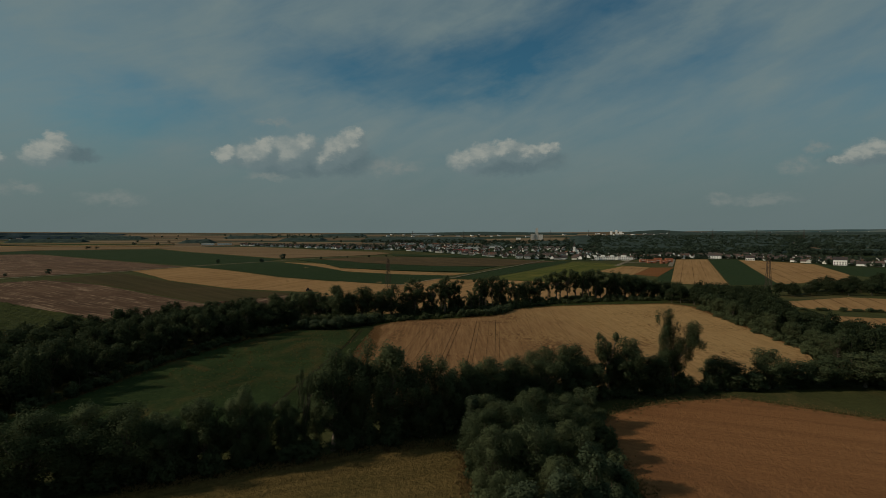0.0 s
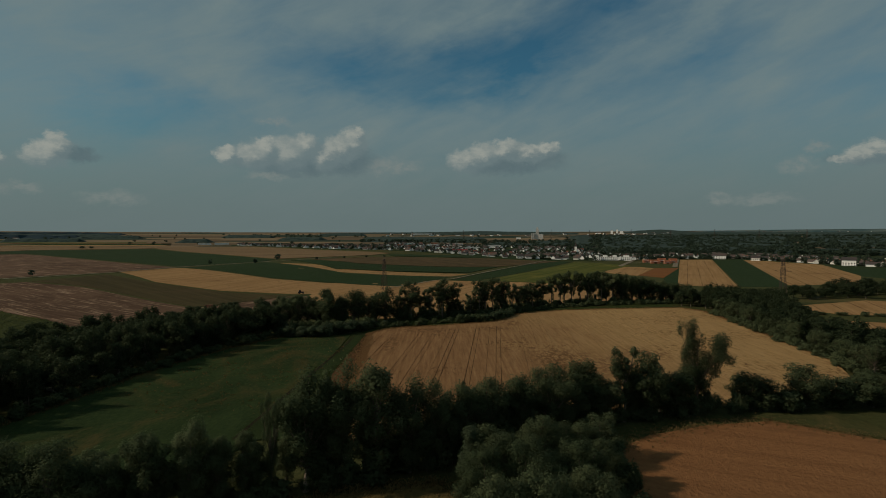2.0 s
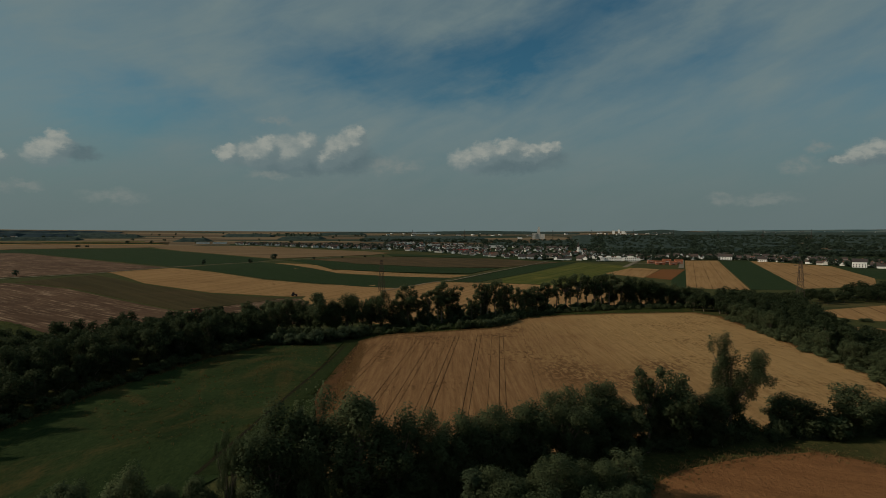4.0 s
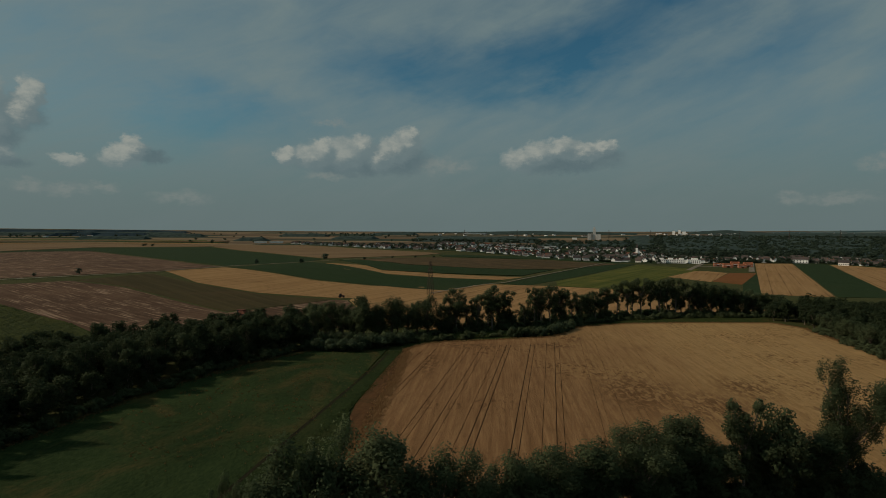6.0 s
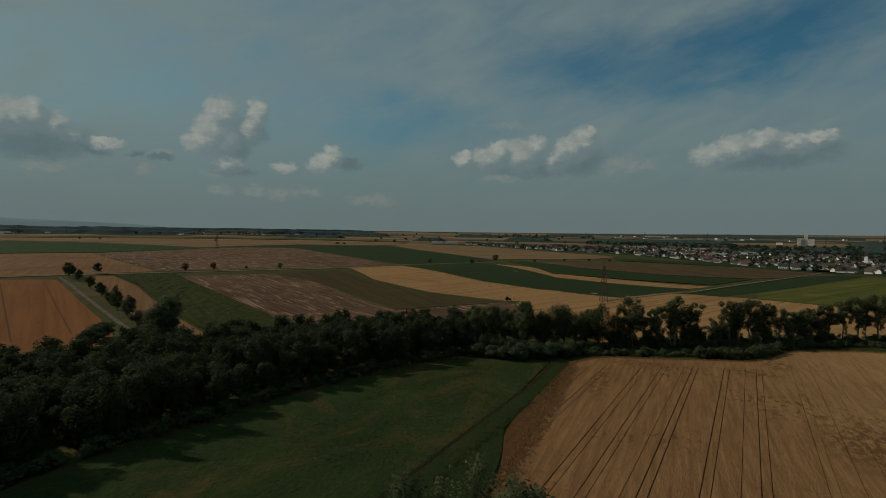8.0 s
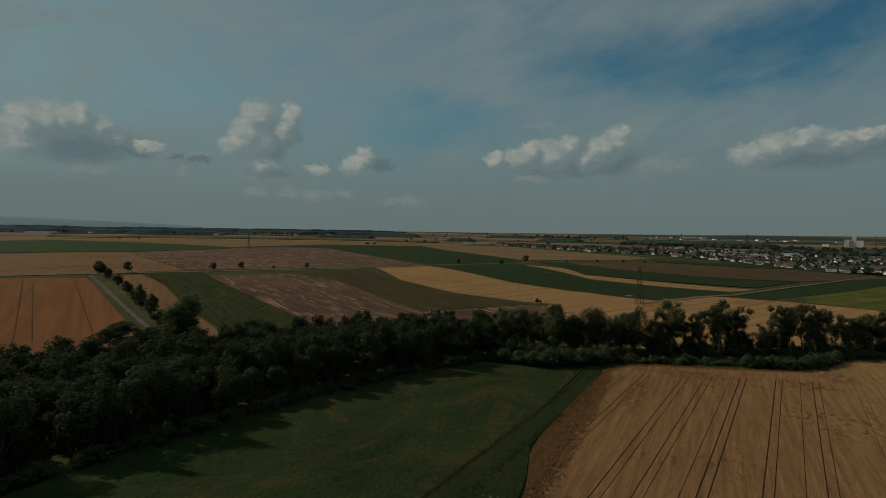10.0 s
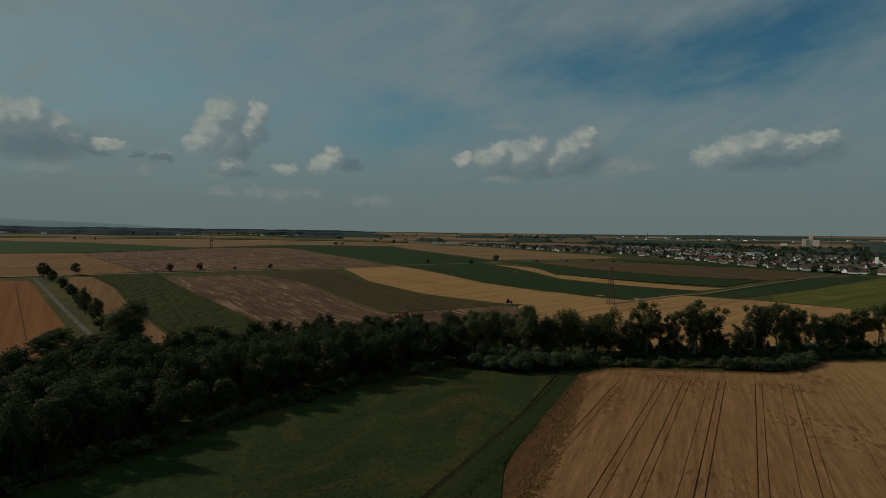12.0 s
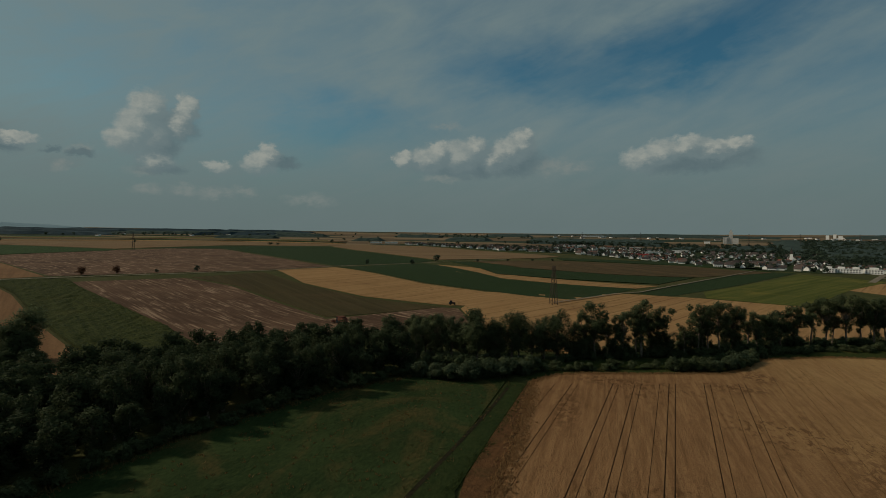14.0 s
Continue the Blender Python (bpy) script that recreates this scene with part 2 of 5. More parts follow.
def meadow_material(name, dark, light, ochre):
    """Tall grass: short strokes of blades, lush and thin places, and drifts of dry ochre grass."""
    mat, n, bsdf = material(name, 0.95)
    place = n.add("ShaderNodeNewGeometry").outputs["Position"]
    blades = n.noise(n.vec("MULTIPLY", place, (1.3, 0.55, 0)), 1.0, 5.0, 0.72, 0.3).outputs[0]
    lush = n.noise(n.vec("MULTIPLY", place, (0.055, 0.030, 0)), 1.0, 4.0, 0.6, 0.5).outputs[0]
    drift = n.noise(n.vec("MULTIPLY", place, (0.040, 0.024, 0)), 1.0, 6.0, 0.68, 0.9).outputs[1]
    drift = n.add("ShaderNodeSeparateColor", drift).outputs[2]
    share = n.math("MULTIPLY_ADD", blades, 0.75, n.math("MULTIPLY", lush, 0.45))
    colour = n.mix(n.ramp(share, 0.42, 0.78), rgb(*dark), rgb(*light))
    dry = n.math("MULTIPLY", n.ramp(drift, 0.48, 0.67), n.ramp(blades, 0.36, 0.60, 0.45, 1.0))
    colour = n.mix(n.math("MULTIPLY", dry, 0.85), colour, rgb(*ochre))
    n.feed(bsdf.inputs["Base Color"], colour)
    knob = n.add("ShaderNodeBump")
    knob.inputs["Strength"].default_value = 0.5
    knob.inputs["Distance"].default_value = 0.8
    n.feed(knob.inputs["Height"], blades)
    n.feed(bsdf.inputs["Normal"], knob.outputs[0])
    return mat


def fallow_material():
    """Dark worked soil with broken pale streaks of straw along the rows."""
    mat, n, bsdf = material("fallow_with_straw", 0.95)
    place = n.add("ShaderNodeNewGeometry").outputs["Position"]
    along, across = n.vec("DOT_PRODUCT", place, (0.886, -0.463, 0)), n.vec("DOT_PRODUCT", place, (0.463, 0.886, 0))
    rows = n.noise(n.add("ShaderNodeCombineXYZ", n.math("MULTIPLY", along, 0.022), n.math("MULTIPLY", across, 0.50), 0.0).outputs[0], 1.0, 6.0, 0.68, 0.35).outputs[0]
    broken = n.noise(n.add("ShaderNodeCombineXYZ", n.math("MULTIPLY", along, 0.035), n.math("MULTIPLY", across, 0.13), 5.0).outputs[0], 1.0, 6.0, 0.7, 0.5).outputs[0]
    stains = n.noise(place, 0.012, 4.0, 0.6).outputs[0]
    soil = n.mix(n.ramp(stains, 0.35, 0.65), rgb(0.060, 0.034, 0.021), rgb(0.098, 0.057, 0.035))
    straw = n.math("MULTIPLY", n.ramp(rows, 0.44, 0.60), n.ramp(broken, 0.46, 0.60, 0.12, 1.0))
    heap = n.noise(n.vec("MULTIPLY", place, (0.030, 0.055, 0)), 1.0, 4.0, 0.6, 0.4).outputs[0]
    straw = n.math("MAXIMUM", straw, n.math("MULTIPLY", n.ramp(heap, 0.66, 0.72), n.ramp(broken, 0.40, 0.55)))
    n.feed(bsdf.inputs["Base Color"], n.mix(straw, soil, rgb(0.250, 0.165, 0.110)))
    return mat


# places where the wheat lies flat: x, y, half widths
LAID = ((48, 232, 17, 26), (66, 218, 14, 20), (38, 318, 7, 12), (28, 300, 12, 8), (-8, 296, 22, 6), (-22, 262, 5, 22), (84, 240, 12, 16))


def wheat_material():
    """Ripe wheat: fine ears, drill rows, and blotches where it has been laid flat."""
    mat, n, bsdf = material("ripe_wheat", 0.95)
    place = n.add("ShaderNodeNewGeometry").outputs["Position"]
    fine = n.noise(place, 2.6, 3.0, 0.7).outputs[0]
    rows = n.noise(n.vec("MULTIPLY", place, (0.75, 0.035, 0)), 1.0, 3.0, 0.6, 0.2).outputs[0]
    share = n.math("MULTIPLY_ADD", rows, 0.55, n.math("MULTIPLY", fine, 0.45))
    colour = n.mix(n.ramp(share, 0.34, 0.66), rgb(0.160, 0.083, 0.037), rgb(0.268, 0.150, 0.070))
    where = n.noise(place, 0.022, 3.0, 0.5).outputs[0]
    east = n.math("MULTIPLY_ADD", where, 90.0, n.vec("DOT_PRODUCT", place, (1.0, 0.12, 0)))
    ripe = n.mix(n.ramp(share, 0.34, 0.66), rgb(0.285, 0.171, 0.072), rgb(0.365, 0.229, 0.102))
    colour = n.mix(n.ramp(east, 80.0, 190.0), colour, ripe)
    blotch = n.noise(n.vec("MULTIPLY", place, (0.62, 0.26, 0)), 1.0, 5.0, 0.70, 0.6).outputs[0]
    laid = n.math("MULTIPLY", n.ramp(blotch, 0.49, 0.63), n.ramp(where, 0.46, 0.64))
    for x, y, wide, deep in LAID:
        near = n.ramp(n.vec("LENGTH", n.vec("MULTIPLY_ADD", place, (1 / wide, 1 / deep, 0), (-x / wide, -y / deep, 0))), 1.25, 0.2)
        laid = n.math("MAXIMUM", laid, n.math("MULTIPLY", near, n.ramp(blotch, 0.42, 0.56)))
    colour = n.mix(n.math("MULTIPLY", laid, 0.85), colour, rgb(0.105, 0.052, 0.022))
    swath = n.noise(n.vec("MULTIPLY", place, (0.42, 0.16, 0)), 1.0, 6.0, 0.72, 0.8).outputs[0]
    colour = n.mix(n.ramp(swath, 0.48, 0.70, 0.0, 0.36), colour, rgb(0.118, 0.060, 0.026))
    n.feed(bsdf.inputs["Base Color"], colour)
    knob = n.add("ShaderNodeBump")
    knob.inputs["Strength"].default_value = 0.65
    knob.inputs["Distance"].default_value = 0.5
    n.feed(knob.inputs["Height"], n.math("MULTIPLY_ADD", blotch, 1.4, fine))
    n.feed(bsdf.inputs["Normal"], knob.outputs[0])
    return mat


def leaf_material(name, dark, light):
    mat, n, bsdf = material(name, 0.75)
    tree = mat.node_tree
    each = n.add("ShaderNodeNewGeometry").outputs["Random Per Island"]
    whole = n.add("ShaderNodeObjectInfo").outputs["Random"]
    share = n.math("MULTIPLY_ADD", whole, 0.58, n.math("MULTIPLY", each, 0.36))
    colour = n.mix(share, rgb(*dark), rgb(*light))
    n.feed(bsdf.inputs["Base Color"], colour)
    thin = n.add("ShaderNodeBsdfTranslucent", colour)
    both = n.add("ShaderNodeMixShader", 0.40, bsdf.outputs[0], thin.outputs[0])
    tree.links.new(both.outputs[0], tree.nodes["Material Output"].inputs[0])
    return mat


def plain_material(name, a, b, scale=1.0, rough=0.8, metal=0.0, each=0.0):
    """Two tones mixed by noise; each: how much the tone also varies from object to object."""
    mat, n, bsdf = material(name, rough)
    bsdf.inputs["Metallic"].default_value = metal
    place = n.add("ShaderNodeNewGeometry").outputs["Position"]
    share = n.ramp(n.noise(place, scale, 4.0, 0.6).outputs[0], 0.35, 0.65)
    if each:
        whole = n.add("ShaderNodeObjectInfo").outputs["Random"]
        share = n.math("MULTIPLY_ADD", whole, each, n.math("MULTIPLY", share, 1 - each))
    n.feed(bsdf.inputs["Base Color"], n.mix(share, rgb(*a), rgb(*b)))
    return mat


M = {
    "ground": field_material("rough_grass", (0.030, 0.036, 0.012), (0.070, 0.068, 0.025), (0.11, 0.078, 0.035), (0, 1), 6, 0.35, 90, far=True),
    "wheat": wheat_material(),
    "weeds": field_material("weedy_edge", (0.070, 0.036, 0.016), (0.125, 0.062, 0.027), (0.055, 0.044, 0.017), (0.08, 1), 1.4, 0.5, 14, 0.9),
    "wheat_far": field_material("ripe_wheat_far", (0.225, 0.126, 0.053), (0.325, 0.194, 0.087), (0.19, 0.102, 0.044), (0.41, 0.91), 4, 0.55, 70, 0.5, tram=13.0),
    "stubble": field_material("stubble", (0.122, 0.064, 0.030), (0.192, 0.108, 0.053), (0.112, 0.058, 0.029), (0.8, -0.6), 4, 0.6, 120),
    "pale_stubble": field_material("pale_stubble", (0.130, 0.082, 0.043), (0.200, 0.132, 0.072), (0.095, 0.062, 0.035), (0.9, 0.45), 14, 0.8, 160),
    "beet": field_material("green_beet", (0.018, 0.036, 0.011), (0.030, 0.055, 0.016), (0.024, 0.040, 0.013), (0.8, -0.6), 4, 0.5, 120),
    "fallow": fallow_material(),
    "maize": field_material("green_maize", (0.015, 0.027, 0.010), (0.029, 0.045, 0.017), (0.030, 0.038, 0.015), (0.8, -0.6), 2.5, 0.5, 80),
    "sunflower": field_material("leafy_green_crop", (0.014, 0.021, 0.006), (0.056, 0.062, 0.017), (0.090, 0.074, 0.018), (0.8, -0.5), 2.2, 0.3, 70, 0.9),
    "olive": field_material("cut_grass", (0.036, 0.030, 0.013), (0.066, 0.050, 0.022), (0.075, 0.048, 0.024), (0.8, -0.6), 5, 0.6, 70),
    "yellow": field_material("flowering_meadow", (0.046, 0.056, 0.012), (0.098, 0.098, 0.024), (0.150, 0.122, 0.028), (0.5, 0.87), 6, 0.75, 45),
    "meadow": meadow_material("meadow", (0.0125, 0.0240, 0.0075), (0.032, 0.048, 0.0155), (0.072, 0.052, 0.019)),
    "verge": meadow_material("verge_grass", (0.030, 0.034, 0.012), (0.058, 0.058, 0.021), (0.090, 0.066, 0.026)),
    "lush": meadow_material("tall_lush_grass", (0.0115, 0.021, 0.006), (0.028, 0.039, 0.012), (0.034, 0.038, 0.013)),
    "streaked": field_material("streaked_stubble", (0.052, 0.038, 0.018), (0.092, 0.062, 0.032), (0.140, 0.082, 0.046), (0.86, -0.5), 9, 0.85, 40, 0.3),
    "reed": field_material("tall_grass", (0.017, 0.028, 0.007), (0.046, 0.054, 0.016), (0.075, 0.056, 0.021), (0.05, 1), 2, 0.4, 14, 0.9),
    "dry": field_material("dry_grass", (0.062, 0.045, 0.016), (0.135, 0.092, 0.034), (0.058, 0.052, 0.017), (0.9, 0.4), 3, 0.5, 26, 0.8),
    "brown": field_material("bare_ripe_field", (0.155, 0.070, 0.029), (0.222, 0.106, 0.045), (0.112, 0.053, 0.025), (0.9, -0.42), 5.0, 0.6, 34, 0.6),
    "soil": field_material("soil", (0.072, 0.040, 0.020), (0.115, 0.066, 0.033), (0.09, 0.052, 0.026), (0, 1), 1, 0.5, 20),
    "ditch": field_material("dark_ditch", (0.012, 0.010, 0.006), (0.026, 0.022, 0.011), (0.02, 0.024, 0.008), (0, 1), 1, 0.5, 8),
    "red": field_material("reddish_earth", (0.130, 0.052, 0.018), (0.192, 0.082, 0.030), (0.125, 0.058, 0.024), (0.85, -0.5), 5, 0.6, 60),
    "track": plain_material("gravel", (0.13, 0.105, 0.075), (0.22, 0.185, 0.14), 0.3),
    "asphalt": plain_material("old_asphalt", (0.075, 0.064, 0.050), (0.115, 0.10, 0.082), 0.2),
    "leaf": leaf_material("leaves", (0.045, 0.063, 0.031), (0.104, 0.124, 0.062)),
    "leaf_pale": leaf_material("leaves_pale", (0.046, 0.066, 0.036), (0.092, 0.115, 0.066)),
    # leaf colour darkened to carry the deep shade of the woods
    "leaf_shaded": leaf_material("leaves_shaded", (0.028, 0.041, 0.020), (0.064, 0.080, 0.040)),
    # lighter, bluish leaf tones: distance haze mixed into the colour
    "leaf_hazed": leaf_material("leaves_hazed", (0.036, 0.056, 0.040), (0.074, 0.098, 0.066)),
    "leaf_copper": leaf_material("leaves_copper", (0.070, 0.036, 0.022), (0.130, 0.070, 0.040)),
    "bark": plain_material("bark", (0.085, 0.070, 0.055), (0.19, 0.155, 0.12), 2.0, 0.95),
    "plaster": plain_material("plaster", (0.55, 0.52, 0.46), (0.82, 0.80, 0.76), 0.05, 0.9, 0, 0.75),
    "white": plain_material("white_plaster", (0.78, 0.77, 0.74), (0.84, 0.83, 0.80), 0.2, 0.9),
    "tile": plain_material("roof_tiles", (0.034, 0.034, 0.036), (0.120, 0.090, 0.078), 0.08, 0.85, 0, 0.85),
    "tile_red": plain_material("red_roof_tiles", (0.120, 0.052, 0.038), (0.165, 0.075, 0.052), 0.3, 0.85),
    "crimson": plain_material("crimson_roof", (0.26, 0.045, 0.050), (0.34, 0.070, 0.070), 0.3, 0.7),
    "brick": plain_material("red_brick", (0.30, 0.11, 0.065), (0.40, 0.17, 0.10), 0.4, 0.9),
    "concrete": plain_material("concrete", (0.42, 0.41, 0.39), (0.55, 0.54, 0.51), 0.1, 0.9),
    "steel": plain_material("weathered_steel", (0.052, 0.041, 0.034), (0.088, 0.068, 0.056), 0.5, 0.7, 0.3),
    "dark": plain_material("dark_glass", (0.02, 0.022, 0.025), (0.04, 0.042, 0.045), 0.5, 0.2),
    # blue-grey base colour holds the haze in front of the far woods
    "forest_hazed": plain_material("hazy_forest", (0.016, 0.030, 0.038), (0.030, 0.049, 0.058), 0.012, 1.0),
    "garden": field_material("gardens", (0.014, 0.024, 0.010), (0.036, 0.048, 0.018), (0.07, 0.055, 0.03), (1, 0), 9, 0.4, 60),
    # air haze painted as pale blue over the horizon hills
    "hill": plain_material("hazed_hills", (0.150, 0.225, 0.262), (0.180, 0.258, 0.295), 0.002, 1.0),
    # bluish haze and pale field patches, both in the base colour
    "hill_east": plain_material("hazed_low_hills", (0.040, 0.075, 0.080), (0.115, 0.135, 0.120), 0.004, 1.0),
    # canopy colour lifted towards blue-grey to include aerial haze
    "forest": plain_material("distant_forest_hazed", (0.024, 0.038, 0.034), (0.050, 0.068, 0.058), 0.06, 1.0),
}


# ---- mesh helpers ----
def mesh_from(name, verts, faces, mat, smooth=False):
    data = bpy.data.meshes.new(name)
    if isinstance(faces, np.ndarray):
        fast_fill(data, np.asarray(verts, float), faces.ravel(), np.full(len(faces), faces.shape[1]))
    else:
        data.from_pydata([tuple(v) for v in verts], [], [tuple(f) for f in faces])
    data.materials.append(mat)
    if smooth:
        data.polygons.foreach_set("use_smooth", [True] * len(data.polygons))
    data.update()
    return data


def fast_fill(data, verts, corners, counts):
    """Fill a mesh from arrays: places, the corners of all faces in a row, and how many each face has."""
    data.vertices.add(len(verts))
    data.vertices.foreach_set("co", verts.ravel())
    data.loops.add(len(corners))
    data.loops.foreach_set("vertex_index", corners)
    data.polygons.add(len(counts))
    data.polygons.foreach_set("loop_start", np.concatenate([[0], np.cumsum(counts)[:-1]]).astype(np.int32))
    data.update(calc_edges=True)


def part(name, data, parent, label=""):
    ob = new(name, data)
    ob.parent = parent
    return tagged(ob, label)


def thing(name, label, category, group="", kind="", data=None):
    return tagged(new(name, data), label, category, group, kind)


def clip(poly, a, b, c):
    """The part of a plan polygon where a x + b y <= c."""
    out = []
    for p, q in zip(poly, poly[1:] + poly[:1]):
        dp, dq = a * p[0] + b * p[1] - c, a * q[0] + b * q[1] - c
        if dp <= 0:
            out.append(p)
        if dp * dq < 0:
            t = dp / (dp - dq)
            out.append((p[0] + t * (q[0] - p[0]), p[1] + t * (q[1] - p[1])))
    return out


def drape(polys, cell, lift, skirt=True, rough=0.0):
    """Plan polygons laid over the land, cut into cells, raised by lift, with sides down to the ground."""
    verts, faces, index = [], [], {}

    def vert(x, y, z):
        key = (round(x, 2), round(y, 2), round(z, 2))
        if key not in index:
            index[key] = len(verts)
            verts.append((x, y, z))
        return index[key]

    for poly in polys:
        xs, ys = [p[0] for p in poly], [p[1] for p in poly]
        for i in range(math.floor(min(xs) / cell), math.floor(max(xs) / cell) + 1):
            strip = clip(clip(poly, -1, 0, -i * cell), 1, 0, (i + 1) * cell)
            if len(strip) < 3:
                continue
            sy = [p[1] for p in strip]
            for j in range(math.floor(min(sy) / cell), math.floor(max(sy) / cell) + 1):
                piece = clip(clip(strip, 0, -1, -j * cell), 0, 1, (j + 1) * cell)
                if len(piece) < 3:
                    continue
                ids = [vert(x, y, height(x, y) + lift + rough * noise.noise((x * 0.31, y * 0.17, 0))) for x, y in piece]
                ids = [v for k, v in enumerate(ids) if v != ids[k - 1]]
                if len(ids) > 2:
                    area = sum(verts[a][0] * verts[b][1] - verts[b][0] * verts[a][1] for a, b in zip(ids, ids[1:] + ids[:1]))
                    faces.append(ids if area > 0 else ids[::-1])
        if skirt:
            turn = sum(p[0] * q[1] - q[0] * p[1] for p, q in zip(poly, poly[1:] + poly[:1]))
            ring = poly if turn > 0 else poly[::-1]
            for p, q in zip(ring, ring[1:] + ring[:1]):
                steps = max(1, int(math.hypot(q[0] - p[0], q[1] - p[1]) / cell))
                line = [(p[0] + (q[0] - p[0]) * k / steps, p[1] + (q[1] - p[1]) * k / steps) for k in range(steps + 1)]
                for s, e in zip(line, line[1:]):
                    hs, he = height(*s), height(*e)
                    faces.append([vert(*s, hs - 0.5), vert(*e, he - 0.5), vert(*e, he + lift), vert(*s, hs + lift)])
    return verts, faces


def field(name, outline, mat, label, lift=0.4, cell=25.0, category="field", rough=0.0):
    verts, faces = drape([list(outline)], cell, lift, True, rough)
    return thing(name, label, category, kind="structure", data=mesh_from(name, verts, faces, M[mat]))


def ribbon(name, line, width, mat, label, lift, cell=25.0, category="track"):
    polys = []
    for (x0, y0), (x1, y1) in zip(line, line[1:]):
        d = math.hypot(x1 - x0, y1 - y0)
        nx, ny = -(y1 - y0) / d * width / 2, (x1 - x0) / d * width / 2
        polys.append([(x0 - nx, y0 - ny), (x1 - nx, y1 - ny), (x1 + nx, y1 + ny), (x0 + nx, y0 + ny)])
    verts, faces = drape(polys, cell, lift, skirt=False)
    return thing(name, label, category, kind="structure", data=mesh_from(name, verts, faces, M[mat]))


# ---- ground ----
def spread(reach):
    """Grid lines that stand 25 m apart in the middle and wider outwards."""
    line, step = [0.0], 25.0
    while line[-1] < reach:
        step = 25.0 if line[-1] < 1200 else step * 1.12
        line.append(line[-1] + step)
    return [-v for v in line[:0:-1]] + line


def make_ground():
    line = spread(5600)
    count = len(line)
    verts = [(x, y, height(x, y)) for y in line for x in line]
    faces = [(j * count + i, j * count + i + 1, (j + 1) * count + i + 1, (j + 1) * count + i) for j in range(count - 1) for i in range(count - 1)]
    thing("ground", "rough grassy farmland between the fields", "ground", kind="structure", data=mesh_from("ground", verts, faces, M["ground"], True))


make_ground()

# ---- fields ----
field("brown_field", [(40, 142), (52, 152), (70, 159), (88, 162), (116, 142), (190, 110), (190, 20), (60, 30), (42, 70), (38, 101), (37, 126)], "brown",
      "harvested reddish-brown grain field beside the brook", 0.3)
field("grass_verge", [(84, 166), (150, 168), (200, 150), (190, 112), (117, 143), (90, 162)], "verge", "strip of rough green grass along the brown field", 0.45)
field("dry_meadow", [(-90, 90), (-64, 102), (-37, 113), (-18, 122), (0, 127), (4, 121), (5, 100), (8, 40), (-60, 30), (-100, 60)], "dry",
      "dry yellowish grass field before the tree belt", 0.3)
field("meadow", [(-118, 152), (-111, 183), (-106, 216), (-93, 256), (-76, 281), (-60, 290), (-44, 288), (-44, 150), (-48, 140), (-80, 128), (-112, 118)], "meadow",
      "green meadow with dry patches beside the wood", 0.3, 12.0)
field("grass_strip", [(-43.0, 286), (-36.8, 285), (-37.9, 240), (-38.4, 206), (-34, 190), (-30.5, 170), (-29, 150), (-49, 150), (-47, 189), (-44.5, 229), (-43, 252)], "lush", "tall green grass between meadow and wheat", 0.32, 12.0)
ribbon("ditch", [(-41.8, 278), (-42.7, 252), (-44.2, 229), (-47, 189), (-49.5, 150)], 1.0, "ditch", "narrow dark ditch through the meadow", 0.36, 12.0)


# northern rim of the wheat
WHEAT_NORTH = [(-33.5, 279), (-34.8, 286), (-28.8, 298.4), (-19.5, 303.6), (-2.6, 308.8), (15.9, 315.8), (27.5, 319.6), (36, 328), (41, 344), (52.5, 353.4), (75.3, 364.4), (110, 371), (157, 375), (165, 359)]


def make_wheat():
    """Standing wheat, parted by the wheel tracks of the sprayer."""
    rest = [(160, 300), (152, 227), (135, 192), (100, 178), (60, 172), (20, 158), (-10, 148), (-28, 150), (-30, 200), (-31.5, 234)]
    inner = [(x + 0.5, y - (13 if x < 30 else 17 if x < 50 else 13)) for x, y in WHEAT_NORTH[1:-1]]
    outline, body = WHEAT_NORTH + rest, [WHEAT_NORTH[0]] + inner + rest
    side, rng = (1.0, -0.1), random.Random(4)
    cuts = [(v, 0.14) for v in (-56.5, -25.0, -4.5, 17.2)]
    for v in [-50.5, -38.2, -31.5, -21.2, -10.6, 0.0] + [11.8 + 11.2 * k for k in range(13)]:
        wide = rng.uniform(0.20, 0.28) if v < 5 else rng.uniform(0.12, 0.20)
        cuts += [(v - 0.95, wide), (v + 0.95, wide * rng.uniform(0.6, 1.0))]
    cuts.sort()
    strips, low = [], -1e4
    for v, gap in cuts + [(1e4, 0)]:
        piece = clip(clip(body, -side[0], -side[1], -low), side[0], side[1], v - gap / 2)
        if len(piece) > 2:
            strips.append(piece)
        low = v + gap / 2
    field_ob = thing("wheat_field", "ripe golden wheat field with dark wheel tracks", "field", kind="structure")
    bed = drape([outline], 25.0, 0.63, False)
    part("soil", mesh_from("soil", *bed, M["soil"]), field_ob, "dark soil in the wheel tracks")
    for a, b, c, d in zip(WHEAT_NORTH[1:-1], WHEAT_NORTH[2:-1], inner[1:], inner):
        strips.append([a, b, c, d])
    strips += [[WHEAT_NORTH[0], WHEAT_NORTH[1], inner[0]], [WHEAT_NORTH[-2], WHEAT_NORTH[-1], rest[0], inner[-1]]]
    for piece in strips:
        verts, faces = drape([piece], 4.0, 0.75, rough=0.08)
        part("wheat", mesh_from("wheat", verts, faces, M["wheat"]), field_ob)


